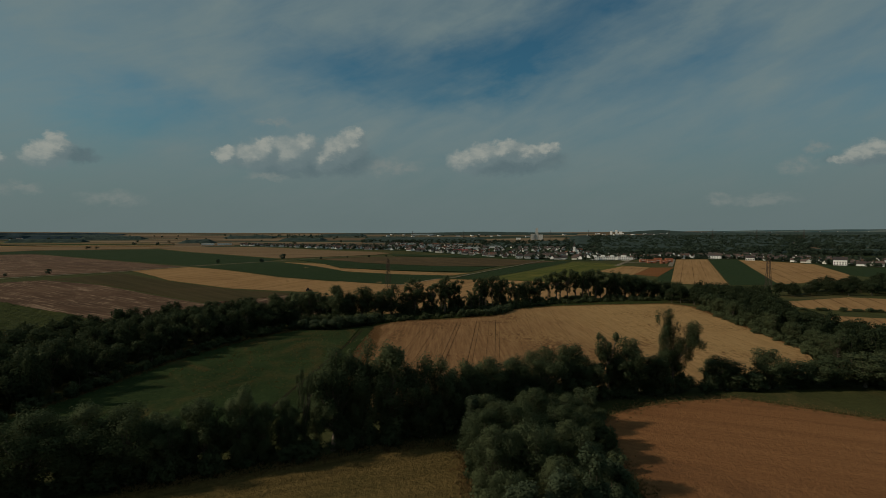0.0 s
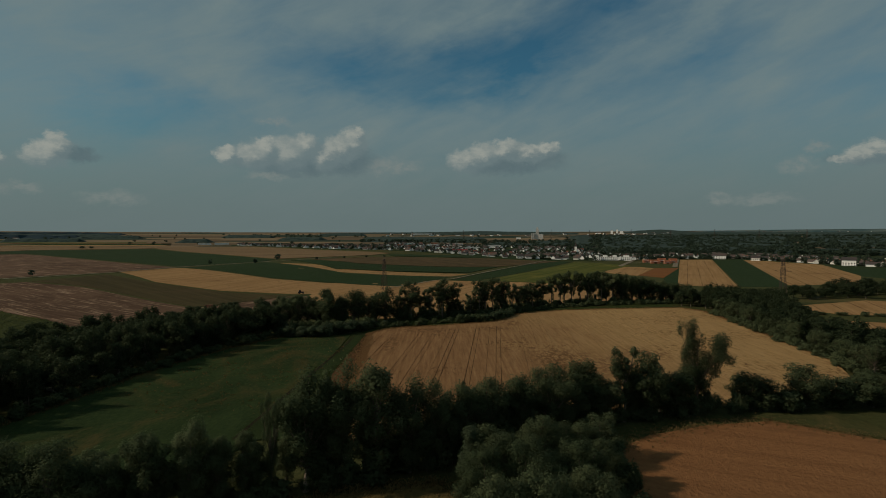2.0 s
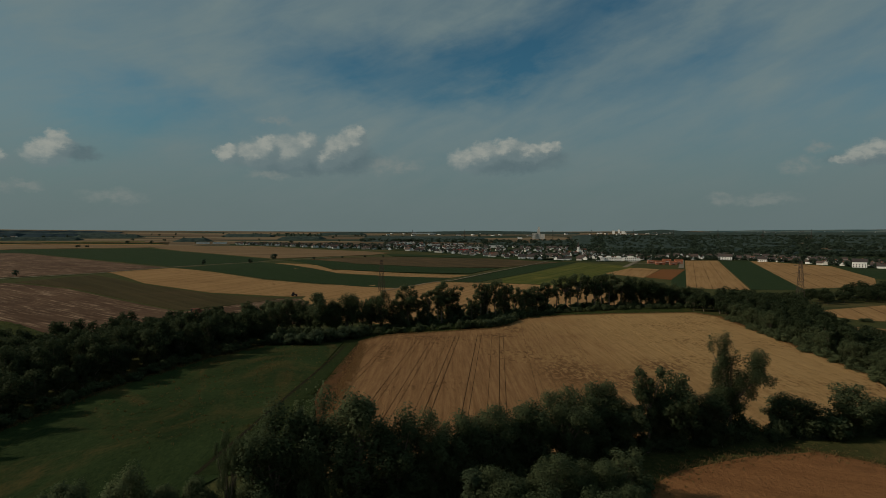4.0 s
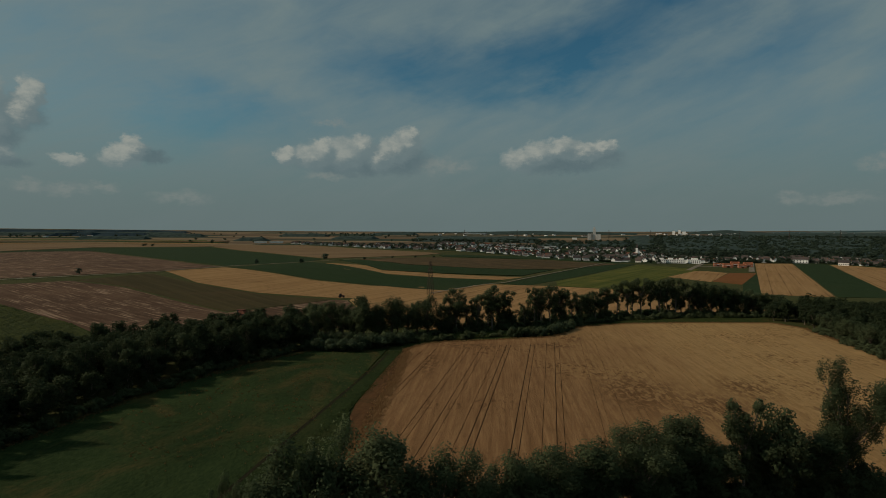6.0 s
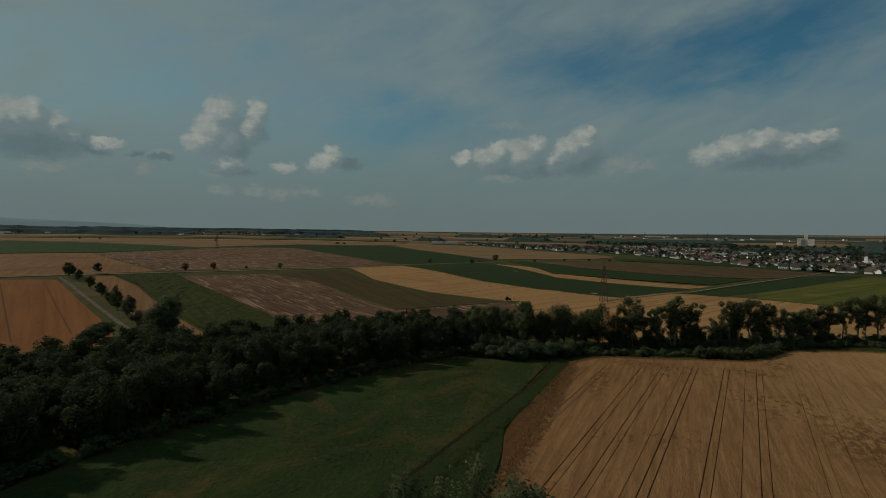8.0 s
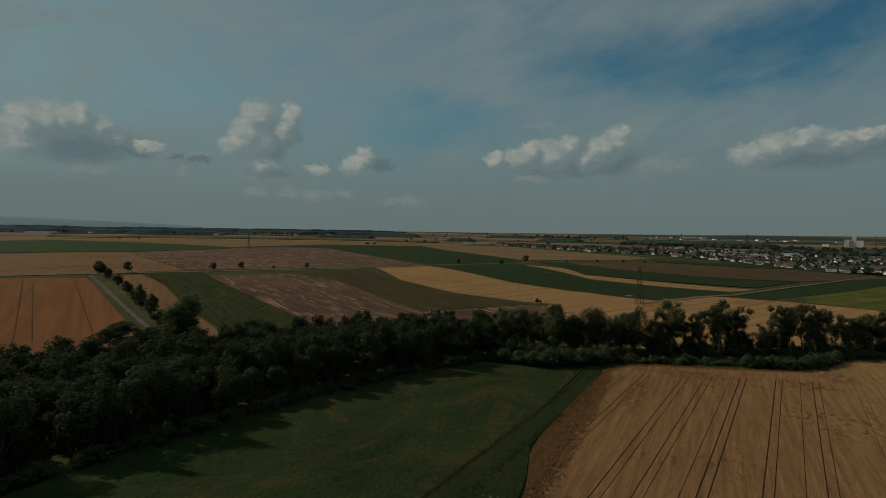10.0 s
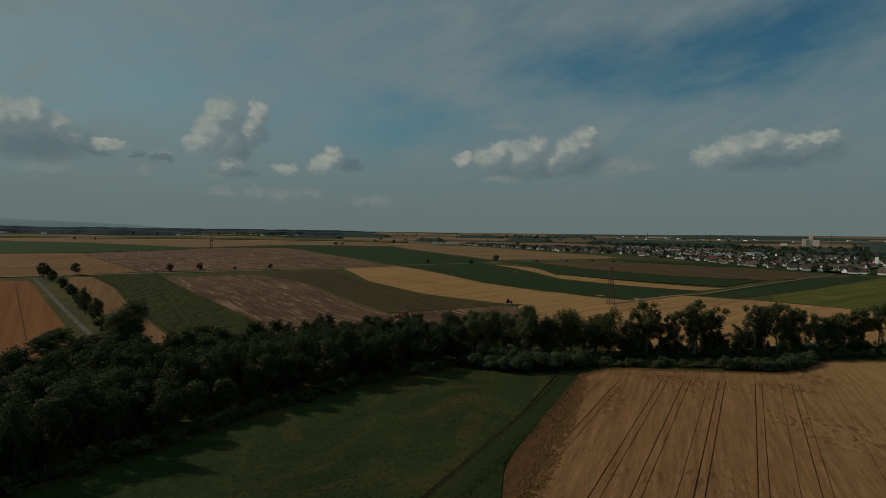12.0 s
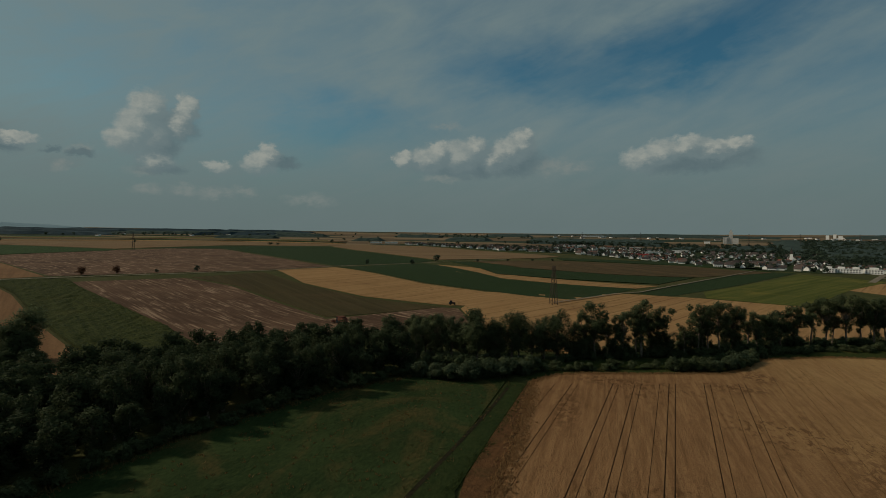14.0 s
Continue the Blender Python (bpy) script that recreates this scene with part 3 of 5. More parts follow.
make_wheat()
field("weedy_edge", [(-36.6, 285), (-33, 279), (-31.3, 234), (-29.8, 200), (-30.2, 172), (-32.2, 184), (-34.6, 193), (-36.8, 201), (-38.0, 212), (-37.7, 240)], "weeds", "brown weedy margin of the wheat field", 0.45, 6.0)
field("rough_strip", [(-36, 292), (-29, 300), (-19, 305), (-2, 310), (16, 317), (27, 321), (35, 329), (40, 346), (52, 355), (75, 366), (110, 372.5), (158, 376.5), (176, 425), (110, 413), (62, 398), (12, 357), (-30, 335), (-60, 330), (-60, 300)], "reed",
      "rough dark grass under the tree row", 0.3, 10.0)
field("tan_field", [(-104, 445), (-107, 527), (-15, 584), (52, 580), (118, 551), (148, 515), (180, 470), (180, 430), (110, 414), (62, 399), (12, 358), (-30, 336),
                    (-62, 352)], "wheat_far", "pale ripe grain field behind the tree row", 0.15)
field("wheat_strip", [(-325, 565), (-293, 624), (-165, 541), (-70, 519), (-10, 560), (-41, 508), (-64, 483), (-113, 453), (-179, 458), (-248, 490)], "wheat_far",
      "long strip of ripe wheat", 0.18)
field("maize_field", [(-291, 628), (-234, 738), (-105, 612), (11, 629), (-5, 590), (-40, 523), (-70, 525), (-166, 547)], "maize", "dark green maize field", 0.21)
field("upper_maize_field", [(-932, 980), (-914, 1212), (-688, 1309), (-246, 819), (-243, 750), (-303, 645), (-782, 1054)], "maize", "large dark green maize field", 0.24)
field("fallow_field", [(-825, 619), (-894, 867), (-882, 1038), (-790, 1050), (-307, 637), (-334, 556), (-436, 424)], "fallow",
      "brown fallow field streaked with pale straw", 0.12)
field("fallow_field", [(-389, 405), (-341, 464), (-281, 446), (-210, 404), (-164, 377), (-142, 324), (-159, 285), (-219, 322), (-361, 389)], "fallow",
      "brown fallow field streaked with pale straw", 0.15)
field("mown_field", [(-340, 470), (-318, 534), (-249, 486), (-175, 451), (-117, 444), (-143, 407), (-165, 381), (-211, 409), (-282, 451)], "olive",
      "dull olive-green mown field", 0.18)
field("brown_margin", [(-163, 374), (-142, 405), (-116, 443), (-105, 443), (-62, 351), (-95, 326), (-141, 322)], "fallow", "strip of brown fallow land beside the wood", 0.21)
field("crop_field", [(-432, 378), (-403, 412), (-389, 404), (-361, 388), (-219, 321), (-159, 278), (-176, 258), (-224, 276), (-296, 312), (-366, 350)], "sunflower",
      "leafy green crop field in rows", 1.3, 2.6, rough=0.75)
field("stubble_field", [(-439, 359), (-432, 375), (-366, 348), (-296, 310), (-224, 274), (-186, 253), (-189, 235), (-228, 252), (-325, 306)], "stubble",
      "narrow wedge of pale brown stubble", 0.24)
field("red_field", [(-560, 240), (-500, 272), (-455, 327), (-439, 335), (-381, 309), (-284, 265), (-222, 232), (-240, 190), (-400, 130)], "red",
      "reddish-brown harvested field beside the lane", 0.12)
field("stubble_field", [(-881, 423), (-879, 541), (-838, 627), (-807, 608), (-438, 421), (-464, 356), (-475, 340), (-504, 290), (-700, 250)], "stubble",
      "wide pale brown stubble field", 0.15)
field("beet_field", [(-1516, 661), (-1584, 900), (-1362, 943), (-910, 908), (-868, 850), (-844, 636), (-898, 555), (-920, 440), (-1300, 400)], "beet",
      "green beet field in the distance", 0.55, 50)
field("stubble_field", [(-2064, 866), (-2088, 1157), (-1787, 1563), (-1190, 1551), (-795, 1499), (-710, 1349), (-929, 1230), (-945, 930), (-1411, 975), (-1646, 931),
                        (-1561, 678)], "pale_stubble", "broad stubble field in the distance", 0.5, 50)
field("stubble_field", [(-795, 1499), (-513, 1501), (-100, 1072), (-123, 963), (-246, 834), (-678, 1320)], "pale_stubble", "pale stubble field near the village", 0.5, 50)
field("brown_strip", [(-190, 815), (-90, 916), (94, 1050), (201, 959), (80, 804), (-19, 753), (-110, 732)], "streaked", "brown streaked stubble field before the village", 0.4, 50)
field("green_strip", [(-99, 1006), (80, 1171), (229, 1042), (205, 979), (96, 1076), (-83, 945)], "maize", "green strip along the village edge", 0.5, 50)
field("green_strip", [(-220, 799), (-186, 797), (-108, 727), (-19, 748), (79, 795), (33, 683), (-57, 660), (-123, 648)], "maize", "green strip between two grain fields", 0.55, 50)
field("grain_strip", [(-210, 721), (-163, 700), (-98, 651), (-57, 655), (32, 666), (4, 621), (-61, 620), (-119, 620), (-163, 641)], "wheat_far", "narrow strip of pale grain", 0.18)
field("green_wedge", [(10, 594), (180, 978), (227, 957), (109, 716), (67, 640), (33, 580)], "maize", "dark green wedge beside the field path", 0.21)
field("flower_meadow", [(66, 632), (113, 716), (225, 938), (259, 901), (284, 836), (205, 713), (150, 607), (118, 553), (61, 582)], "yellow", "yellow-green flowering meadow", 0.24)
field("building_land", [(198, 713), (245, 809), (283, 808), (297, 780), (226, 645)], "wheat_far", "pale bare building land", 0.12)
field("building_land", [(230, 653), (299, 780), (331, 778), (245, 618)], "red", "reddish bare building land", 0.15)
field("green_plot", [(245, 616), (331, 776), (240, 524), (205, 524)], "maize", "small dark green plot", 0.18)
field("grain_field", [(462, 1074), (519, 1070), (272, 516), (222, 529)], "wheat_far", "ripe grain field below the village", 0.21)
field("green_field", [(521, 1070), (551, 1020), (318, 514), (274, 516)], "maize", "dark green strip between grain fields", 0.24)
field("grain_field", [(553, 1020), (631, 953), (476, 635), (409, 548), (326, 526), (320, 514)], "wheat_far", "ripe grain field below the village", 0.12)
field("green_field", [(636, 952), (690, 845), (900, 800), (700, 520), (481, 539), (473, 628)], "maize", "dark green field at the village edge", 0.15)
field("grain_field", [(230, 383), (310, 415), (330, 404), (420, 390), (360, 320), (315, 330), (279, 341), (243, 349)], "wheat_far", "ripe grain field behind the eastern wood", 0.18)
field("grain_field", [(216, 330), (255, 312), (330, 295), (300, 250), (253, 264), (226, 276), (200, 292)], "wheat_far", "ripe grain field behind the eastern wood", 0.21)

for line in ([(-447, 301), (-265, 212)], [(-452, 297), (-268, 206)], [(-420, 316), (-262, 236)]):
    ribbon("wheel_track", line, 0.45, "soil", "dark wheel track in the harvested field", 0.36, 12.0)
for shift, mat, text in ((0, "wheat_far", "narrow pale grain strip in the far fields"), (150, "beet", "narrow green strip in the far fields"), (310, "pale_stubble", "narrow stubble strip in the far fields")):
    k = 1 + shift / 1600
    field("far_strip", [(x * k, y * k) for x, y in ((-1820, 1000), (-1500, 1400), (-1150, 1590), (-800, 1560), (-800, 1620), (-1160, 1655), (-1540, 1465), (-1880, 1030))], mat, text, 1.2 + shift * 0.002, 60)
field("far_strip", [(-2304, 1267), (-2037, 1769), (-1662, 2053), (-1117, 2070), (-1011, 1882), (-1503, 1865), (-1860, 1623), (-2162, 1195)], "yellow", "narrow green strip in the far fields", 0.9, 60)
field("far_strip", [(-2580, 1408), (-2380, 2051), (-1658, 2488), (-1555, 2340), (-2238, 1935), (-2454, 1343)], "maize", "narrow dark strip in the far fields", 1.2, 60)
ribbon("field_track", [(-900, -40), (-640, 160), (-512, 283), (-475, 336), (-423, 412), (-325, 549), (-300, 636), (-238, 743), (-161, 892)], 3.2, "track", "pale gravel field track", 0.55)
ribbon("lane", [(-452, 345), (-320, 287), (-205, 236), (-120, 190)], 2.5, "asphalt", "narrow worn farm lane lined with trees", 0.5, 12.0, "lane")
for line in ([(262, 820), (340, 985)], [(335, 800), (430, 1014)], [(300, 900), (385, 925)]):
    ribbon("site_road", line, 7.0, "track", "pale new road on the building land", 0.55, category="road")
ribbon("field_path", [(-50, 497), (-8, 575), (12, 598), (186, 990)], 2.4, "track", "pale straight field path", 0.9)


# ---- trees ----
def tube(verts, faces, p, q, r0, r1, sides=6):
    p, q = Vector(p), Vector(q)
    way = (q - p).normalized()
    u = way.orthogonal().normalized()
    v = way.cross(u)
    base = len(verts)
    for c, r in ((p, r0), (q, r1)):
        for k in range(sides):
            a = 2 * math.pi * k / sides
            verts.append(c + u * (r * math.cos(a)) + v * (r * math.sin(a)))
    for k in range(sides):
        n = (k + 1) % sides
        faces.append((base + k, base + n, base + sides + n, base + sides + k))


def leaves(rng, blobs, count, size):
    """Small sprays of leaves in and on ellipsoids, denser near their skin, with normals that follow the swell of each tuft.
    blobs: middle and three half widths."""
    weight = np.array([(b[3] * b[4] + b[4] * b[5] + b[3] * b[5]) for b in blobs])
    pick = rng.choice(len(blobs), count, p=weight / weight.sum())
    b = np.array(blobs)[pick]
    way = rng.normal(size=(count, 3))
    way /= np.linalg.norm(way, axis=1)[:, None]
    out = rng.uniform(0.10, 1.0, count) ** 0.40 * (1 + 0.13 * rng.normal(size=count))
    mid = b[:, :3] + way * b[:, 3:] * out[:, None]
    face = way + 0.75 * rng.normal(size=(count, 3)) + np.array([0, 0, 0.35])
    face *= np.where((face * way).sum(1) < 0, -1.0, 1.0)[:, None]
    face /= np.linalg.norm(face, axis=1)[:, None]
    u = np.cross(face, rng.normal(size=(count, 3)))
    u /= np.linalg.norm(u, axis=1)[:, None]
    v = np.cross(face, u)
    s = size * rng.uniform(0.55, 1.4, count)[:, None]
    w = s * rng.uniform(0.55, 0.95, count)[:, None]
    corner = np.stack([mid - u * s, mid + u * s * 0.7 - v * w, mid + u * s * 0.6 + v * w], 1).reshape(-1, 3)
    swell = way * 0.8 + face * 0.45
    swell /= np.linalg.norm(swell, axis=1)[:, None]
    return corner, np.arange(count * 3).reshape(-1, 3), np.repeat(swell, 3, axis=0)


KINDS, SWELL = {}, {}


def make_tree(kind, seed, count, size, mat="leaf", label="", tall=10.0):
    """A tree ten metres high, to be scaled: trunk with limbs, and a crown of leaf sprays."""
    rng = np.random.default_rng(seed)
    blobs, verts, faces = [], [], []
    def tuft(x, y, z, wide, high):
        blobs.append((x, y, z, wide, wide, high))

    if kind == "broad":
        for k in range(34):
            way = rng.normal(size=3)
            way *= rng.uniform(0.55, 1.0) / np.linalg.norm(way)
            s = rng.uniform(0.6, 1.25)
            tuft(2.5 * way[0], 2.5 * way[1], 5.1 + 3.9 * way[2], s, s * rng.uniform(0.8, 1.15))
        tuft(0, 0, 5.2, 2.2, 3.2)
        fork = 1.5
    elif kind == "tall":
        crest = rng.uniform(8.6, 9.4)
        for k in range(34):
            a, z = rng.uniform(0, 6.28), rng.uniform(1.8, crest)
            hull = 2.0 * math.sqrt(max(0.05, 1 - ((z - 5.8) / 4.6) ** 2))
            rad = hull * rng.uniform(0.25, 0.90)
            s = rng.uniform(0.46, 0.86)
            tuft(rad * math.cos(a), rad * math.sin(a), z, s, s * rng.uniform(1.3, 1.9))
        tuft(0, 0, 5.8, 1.35, 3.4)
        fork = 2.2
    elif kind == "slender":
        lean = rng.uniform(-0.5, 0.5)
        for k in range(20):
            a, z = rng.uniform(0, 6.28), rng.uniform(4.6, 9.3)
            rad = rng.uniform(0.15, 1.35) * (0.50 + 0.09 * z)
            s = rng.uniform(0.36, 0.72)
            tuft(rad * math.cos(a) + lean * (z - 4) * 0.2, rad * math.sin(a), z, s, s * 1.3)
        for k in range(4):
            a, z = rng.uniform(0, 6.28), rng.uniform(1.4, 4.4)
            tuft(0.5 * math.cos(a), 0.5 * math.sin(a), z, 0.34, 0.6)
        fork = 3.4
    elif kind == "plume":                                     # two upright plumes over a leafy foot
        for k in range(60):
            t = rng.uniform(0, 1)
            z = 2.6 + 6.5 * t
            a, rad = rng.uniform(0, 6.28), rng.uniform(0.0, 1.0) ** 0.7 * (0.8 + 0.75 * math.sin(min(1.0, t * 1.1) * 3.0))
            s = rng.uniform(0.34, 0.60) * (1.15 - 0.40 * t)
            tuft(-0.1 - 0.85 * t + rad * math.cos(a), rad * math.sin(a), z, s, s * (1.4 + 1.2 * t))
        for k in range(26):
            a, rad, z = rng.uniform(0, 6.28), rng.uniform(0.1, 0.95), rng.uniform(5.4, 8.0)
            s = rng.uniform(0.34, 0.55)
            tuft(1.95 + rad * math.cos(a), rad * math.sin(a), z, s, s * 1.6)
        for k in range(8):
            tuft(1.45 + rng.normal() * 0.25, rng.normal() * 0.3, rng.uniform(4.2, 6.0), 0.38, 0.6)
        for k in range(14):
            tuft(rng.normal() * 0.8, rng.normal() * 0.7, rng.uniform(1.0, 4.6), 0.65, 0.9)
        tuft(-0.5, 0, 5.6, 0.9, 3.0)
        fork = 2.5
    elif kind == "open":
        for k in range(32):
            a, z = rng.uniform(0, 6.28), 10 - 7.4 * rng.uniform(0.03, 1.0) ** 1.25
            rad = 0.1 + ((z - 2.0) / 7.8) ** 1.3 * 2.6 * rng.uniform(0.35, 1.0)
            s = rng.uniform(0.35, 0.72)
            tuft(rad * math.cos(a), rad * math.sin(a), z, s, s * 1.7)
        tuft(0, 0, 3.4, 1.1, 2.0)
        fork = 2.5
    elif kind == "poplar":
        for k in range(22):
            a, z = rng.uniform(0, 6.28), rng.uniform(1.2, 9.0)
            rad = rng.uniform(0.2, 1.15) * math.sqrt(max(0.05, 1 - ((z - 4.6) / 5.4) ** 2))
            s = rng.uniform(0.40, 0.65)
            tuft(rad * math.cos(a), rad * math.sin(a), z, s, s * 1.9)
        tuft(0, 0, 4.8, 0.8, 3.4)
        fork = 1.5
    else:                                                     # shrub
        for k in range(12):
            a, rad = rng.uniform(0, 6.28), rng.uniform(0, 4.0)
            s = rng.uniform(1.7, 3.0)
            tuft(rad * math.cos(a), rad * math.sin(a), rng.uniform(2.5, 7.2), s, s * 0.9)
        fork = 1.5
    sway = (rng.uniform(-0.25, 0.25), rng.uniform(-0.25, 0.25))
    girth = 0.20 if kind not in ("slender", "open", "plume") else 0.15
    knots = [(0, 0, -0.15), (sway[0] * 0.3, sway[1] * 0.3, fork * 0.5), (sway[0], sway[1], fork), (sway[0] * 0.5, sway[1] * 0.5, 7.2)]
    for k, (p, q) in enumerate(zip(knots, knots[1:])):
        tube(verts, faces, p, q, girth * (1.25, 0.9, 0.7)[k], girth * (0.9, 0.7, 0.2)[k], 7)
    limbs = blobs[::4] if kind == "plume" else blobs if count > 3500 else blobs[::5]
    for x, y, z, *_ in limbs:
        start = min(fork + 0.25 * max(0.0, z - fork), z * 0.75)
        elbow = (x * 0.5 + sway[0] * 0.5, y * 0.5 + sway[1] * 0.5, start + (z - start) * 0.45)
        tube(verts, faces, (sway[0] * 0.8, sway[1] * 0.8, start), elbow, girth * 0.42, girth * 0.28, 5)
        tube(verts, faces, elbow, (x, y, z), girth * 0.28, girth * 0.08, 5)
    corner, index, swell = leaves(rng, blobs, count, size)
    crown = mesh_from("crown", corner, index, M[mat], True)
    crown.normals_split_custom_set_from_vertices(swell)
    SWELL[crown.name] = swell
    return (mesh_from("trunk", verts, faces, M["bark"], True), crown)




def kind_of(kind, variants, count, size, mat="leaf"):
    return [make_tree(kind, 100 * len(KINDS) + v, count, size, mat) for v in range(variants)]


KINDS["broad"] = kind_of("broad", 5, 9500, 0.138)
KINDS["near"] = kind_of("broad", 4, 22000, 0.084)
KINDS["lofty"] = kind_of("tall", 6, 18500, 0.084)
KINDS["ragged"] = kind_of("tall", 6, 4600, 0.145, "leaf_shaded")
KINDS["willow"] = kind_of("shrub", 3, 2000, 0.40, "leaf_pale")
KINDS["tall"] = kind_of("tall", 6, 8500, 0.108)
KINDS["slender"] = kind_of("slender", 8, 5600, 0.104)
KINDS["open"] = kind_of("open", 2, 20000, 0.062)
KINDS["plume"] = kind_of("plume", 1, 34000, 0.060)
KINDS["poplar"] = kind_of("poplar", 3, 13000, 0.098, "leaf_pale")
KINDS["shrub"] = kind_of("shrub", 4, 1500, 0.48)
KINDS["mid"] = kind_of("broad", 6, 2700, 0.215, "leaf_shaded")
KINDS["bulk"] = kind_of("broad", 6, 2000, 0.245, "leaf_shaded")
KINDS["far"] = kind_of("broad", 4, 200, 0.74, "leaf_hazed")
KINDS["dot"] = kind_of("broad", 3, 80, 1.05, "leaf_hazed")
KINDS["copper"] = kind_of("broad", 1, 600, 0.45, "leaf_copper")

LABELS = {
    "broad": ("dark green broadleaf tree with a full crown", "tree"),
    "near": ("dense green broadleaf tree beside the brook", "tree"),
    "lofty": ("tall dark green tree with a ragged crown", "tree"),
    "ragged": ("tall dark green tree at the edge of the wood", "tree"),
    "willow": ("rounded pale grey-green willow shrub", "shrub"),
    "tall": ("tall dark green tree with a ragged crown", "tree"),
    "slender": ("slender tree with a bare trunk and tufted crown", "tree"),
    "open": ("tall tree with loose upright branches", "tree"),
    "poplar": ("dense tree with pale grey-green foliage", "tree"),
    "shrub": ("rounded dark green shrub in the undergrowth", "shrub"),
    "mid": ("dark green broadleaf tree in the wood", "tree"),
    "plume": ("tall tree with feathery upright plumes of foliage", "tree"),
    "copper": ("lone round tree with reddish-brown foliage", "tree"),
    "far": ("small dark tree in the distance", "tree"),
}
NATURAL = {"broad": 6.6, "tall": 4.4, "slender": 4.2, "open": 5.8, "plume": 5.8, "copper": 6.6, "poplar": 3.6, "shrub": 11.5, "mid": 6.6, "far": 6.6, "dot": 6.6, "bulk": 6.6, "near": 6.6, "lofty": 4.4,
           "ragged": 4.4, "willow": 11.5}                     # crown width of each kind as built
tree_rng = random.Random(11)


def tree(kind, x, y, tall, wide, group, label="", turn=None):
    """One tree at a place in the plan, so high and with a crown so wide, in metres."""
    trunk, crown = tree_rng.choice(KINDS[kind])
    text, category = LABELS[kind]
    ob = thing("shrub" if kind in ("shrub", "willow") else "tree", label or text, category, group)
    part("trunk", trunk, ob)
    part("crown", crown, ob)
    natural = NATURAL[kind]
    s = wide / natural
    ob.matrix_world = Matrix.Translation((x, y, height(x, y))) @ Matrix.Rotation(tree_rng.uniform(0, 6.28) if turn is None else radians(turn), 4, "Z") @ Matrix.Diagonal((s, s, tall / 10, 1))
    return ob


def stand(name, label, places, group=""):
    """Many trees that cannot be told apart, joined into one mesh. places: kind, x, y, height, width."""
    verts, loops, counts, slots, swells, base = [], [], [], [], [], 0
    for kind, x, y, tall, wide in places:
        s, a = wide / NATURAL[kind], tree_rng.uniform(0, 6.28)
        for slot, data in enumerate(tree_rng.choice(KINDS[kind])):
            if slot == 0 and kind in ("far", "dot"):
                continue
            co = np.empty(len(data.vertices) * 3)
            data.vertices.foreach_get("co", co)
            co = co.reshape(-1, 3) * (s, s, tall / 10)
            verts.append(np.stack([co[:, 0] * math.cos(a) - co[:, 1] * math.sin(a) + x, co[:, 0] * math.sin(a) + co[:, 1] * math.cos(a) + y, co[:, 2] + height(x, y)], 1))
            swell = SWELL.get(data.name)
            if swell is None:                                 # trunks: straight away from the axis
                swell = np.stack([co[:, 0], co[:, 1], 0 * co[:, 2] + 0.01], 1)
                swell /= np.linalg.norm(swell, axis=1)[:, None]
            swells.append(np.stack([swell[:, 0] * math.cos(a) - swell[:, 1] * math.sin(a), swell[:, 0] * math.sin(a) + swell[:, 1] * math.cos(a), swell[:, 2]], 1))
            ids = np.empty(len(data.loops), np.int32)
            data.loops.foreach_get("vertex_index", ids)
            sides = 3 if slot else 4
            loops.append(ids + base)
            counts.append(np.full(len(ids) // sides, sides))
            slots.append(np.full(len(ids) // sides, slot))
            base += len(co) 
    first = KINDS[places[0][0]][0]
    data = bpy.data.meshes.new(name)
    fast_fill(data, np.concatenate(verts), np.concatenate(loops), np.concatenate(counts))
    for pick in first:
        data.materials.append(pick.materials[0])
    data.polygons.foreach_set("material_index", np.concatenate(slots).astype(np.int32))
    data.polygons.foreach_set("use_smooth", np.ones(len(data.polygons), bool))
    data.update()
    data.normals_split_custom_set_from_vertices(np.concatenate(swells))
    thing(name, label, "trees", group, "stuff", data)


def inside(x, y, poly):
    hit = False
    for (x0, y0), (x1, y1) in zip(poly, poly[1:] + poly[:1]):
        if (y0 > y) != (y1 > y) and x < (x1 - x0) * (y - y0) / (y1 - y0) + x0:
            hit = not hit
    return hit


def wood(outline, gap, kinds, tall, wide, group="", seed=1):
    """Trees over a plan polygon on a shaken grid; without a group, only their places."""
    places = []
    rng = random.Random(seed)
    xs, ys = [p[0] for p in outline], [p[1] for p in outline]
    y, odd = min(ys), 0
    while y < max(ys):
        x = min(xs) + (gap / 2 if odd else 0)
        while x < max(xs):
            px, py = x + rng.uniform(-0.33, 0.33) * gap, y + rng.uniform(-0.33, 0.33) * gap
            if inside(px, py, outline):
                places.append((rng.choice(kinds), px, py, rng.uniform(*tall), rng.uniform(*wide)))
            x += gap
        y, odd = y + gap * 0.87, 1 - odd
    for place in places if group else ():
        tree(*place, group)
    return places


def along(line, gap, kinds, tall, wide, group, shake=1.5, seed=1):
    """Trees along a line; without a group, only their places."""
    rng = random.Random(seed)
    places = []
    for (x0, y0), (x1, y1) in zip(line, line[1:]):
        d = math.hypot(x1 - x0, y1 - y0)
        for k in range(max(1, round(d / gap))):
            s = (k + rng.uniform(0.2, 0.8)) * gap / d
            places.append((rng.choice(kinds), x0 + (x1 - x0) * s + rng.uniform(-shake, shake), y0 + (y1 - y0) * s + rng.uniform(-shake, shake),
                           rng.uniform(*tall), rng.uniform(*wide)))
    for place in places if group else ():
        tree(*place, group)
    return places


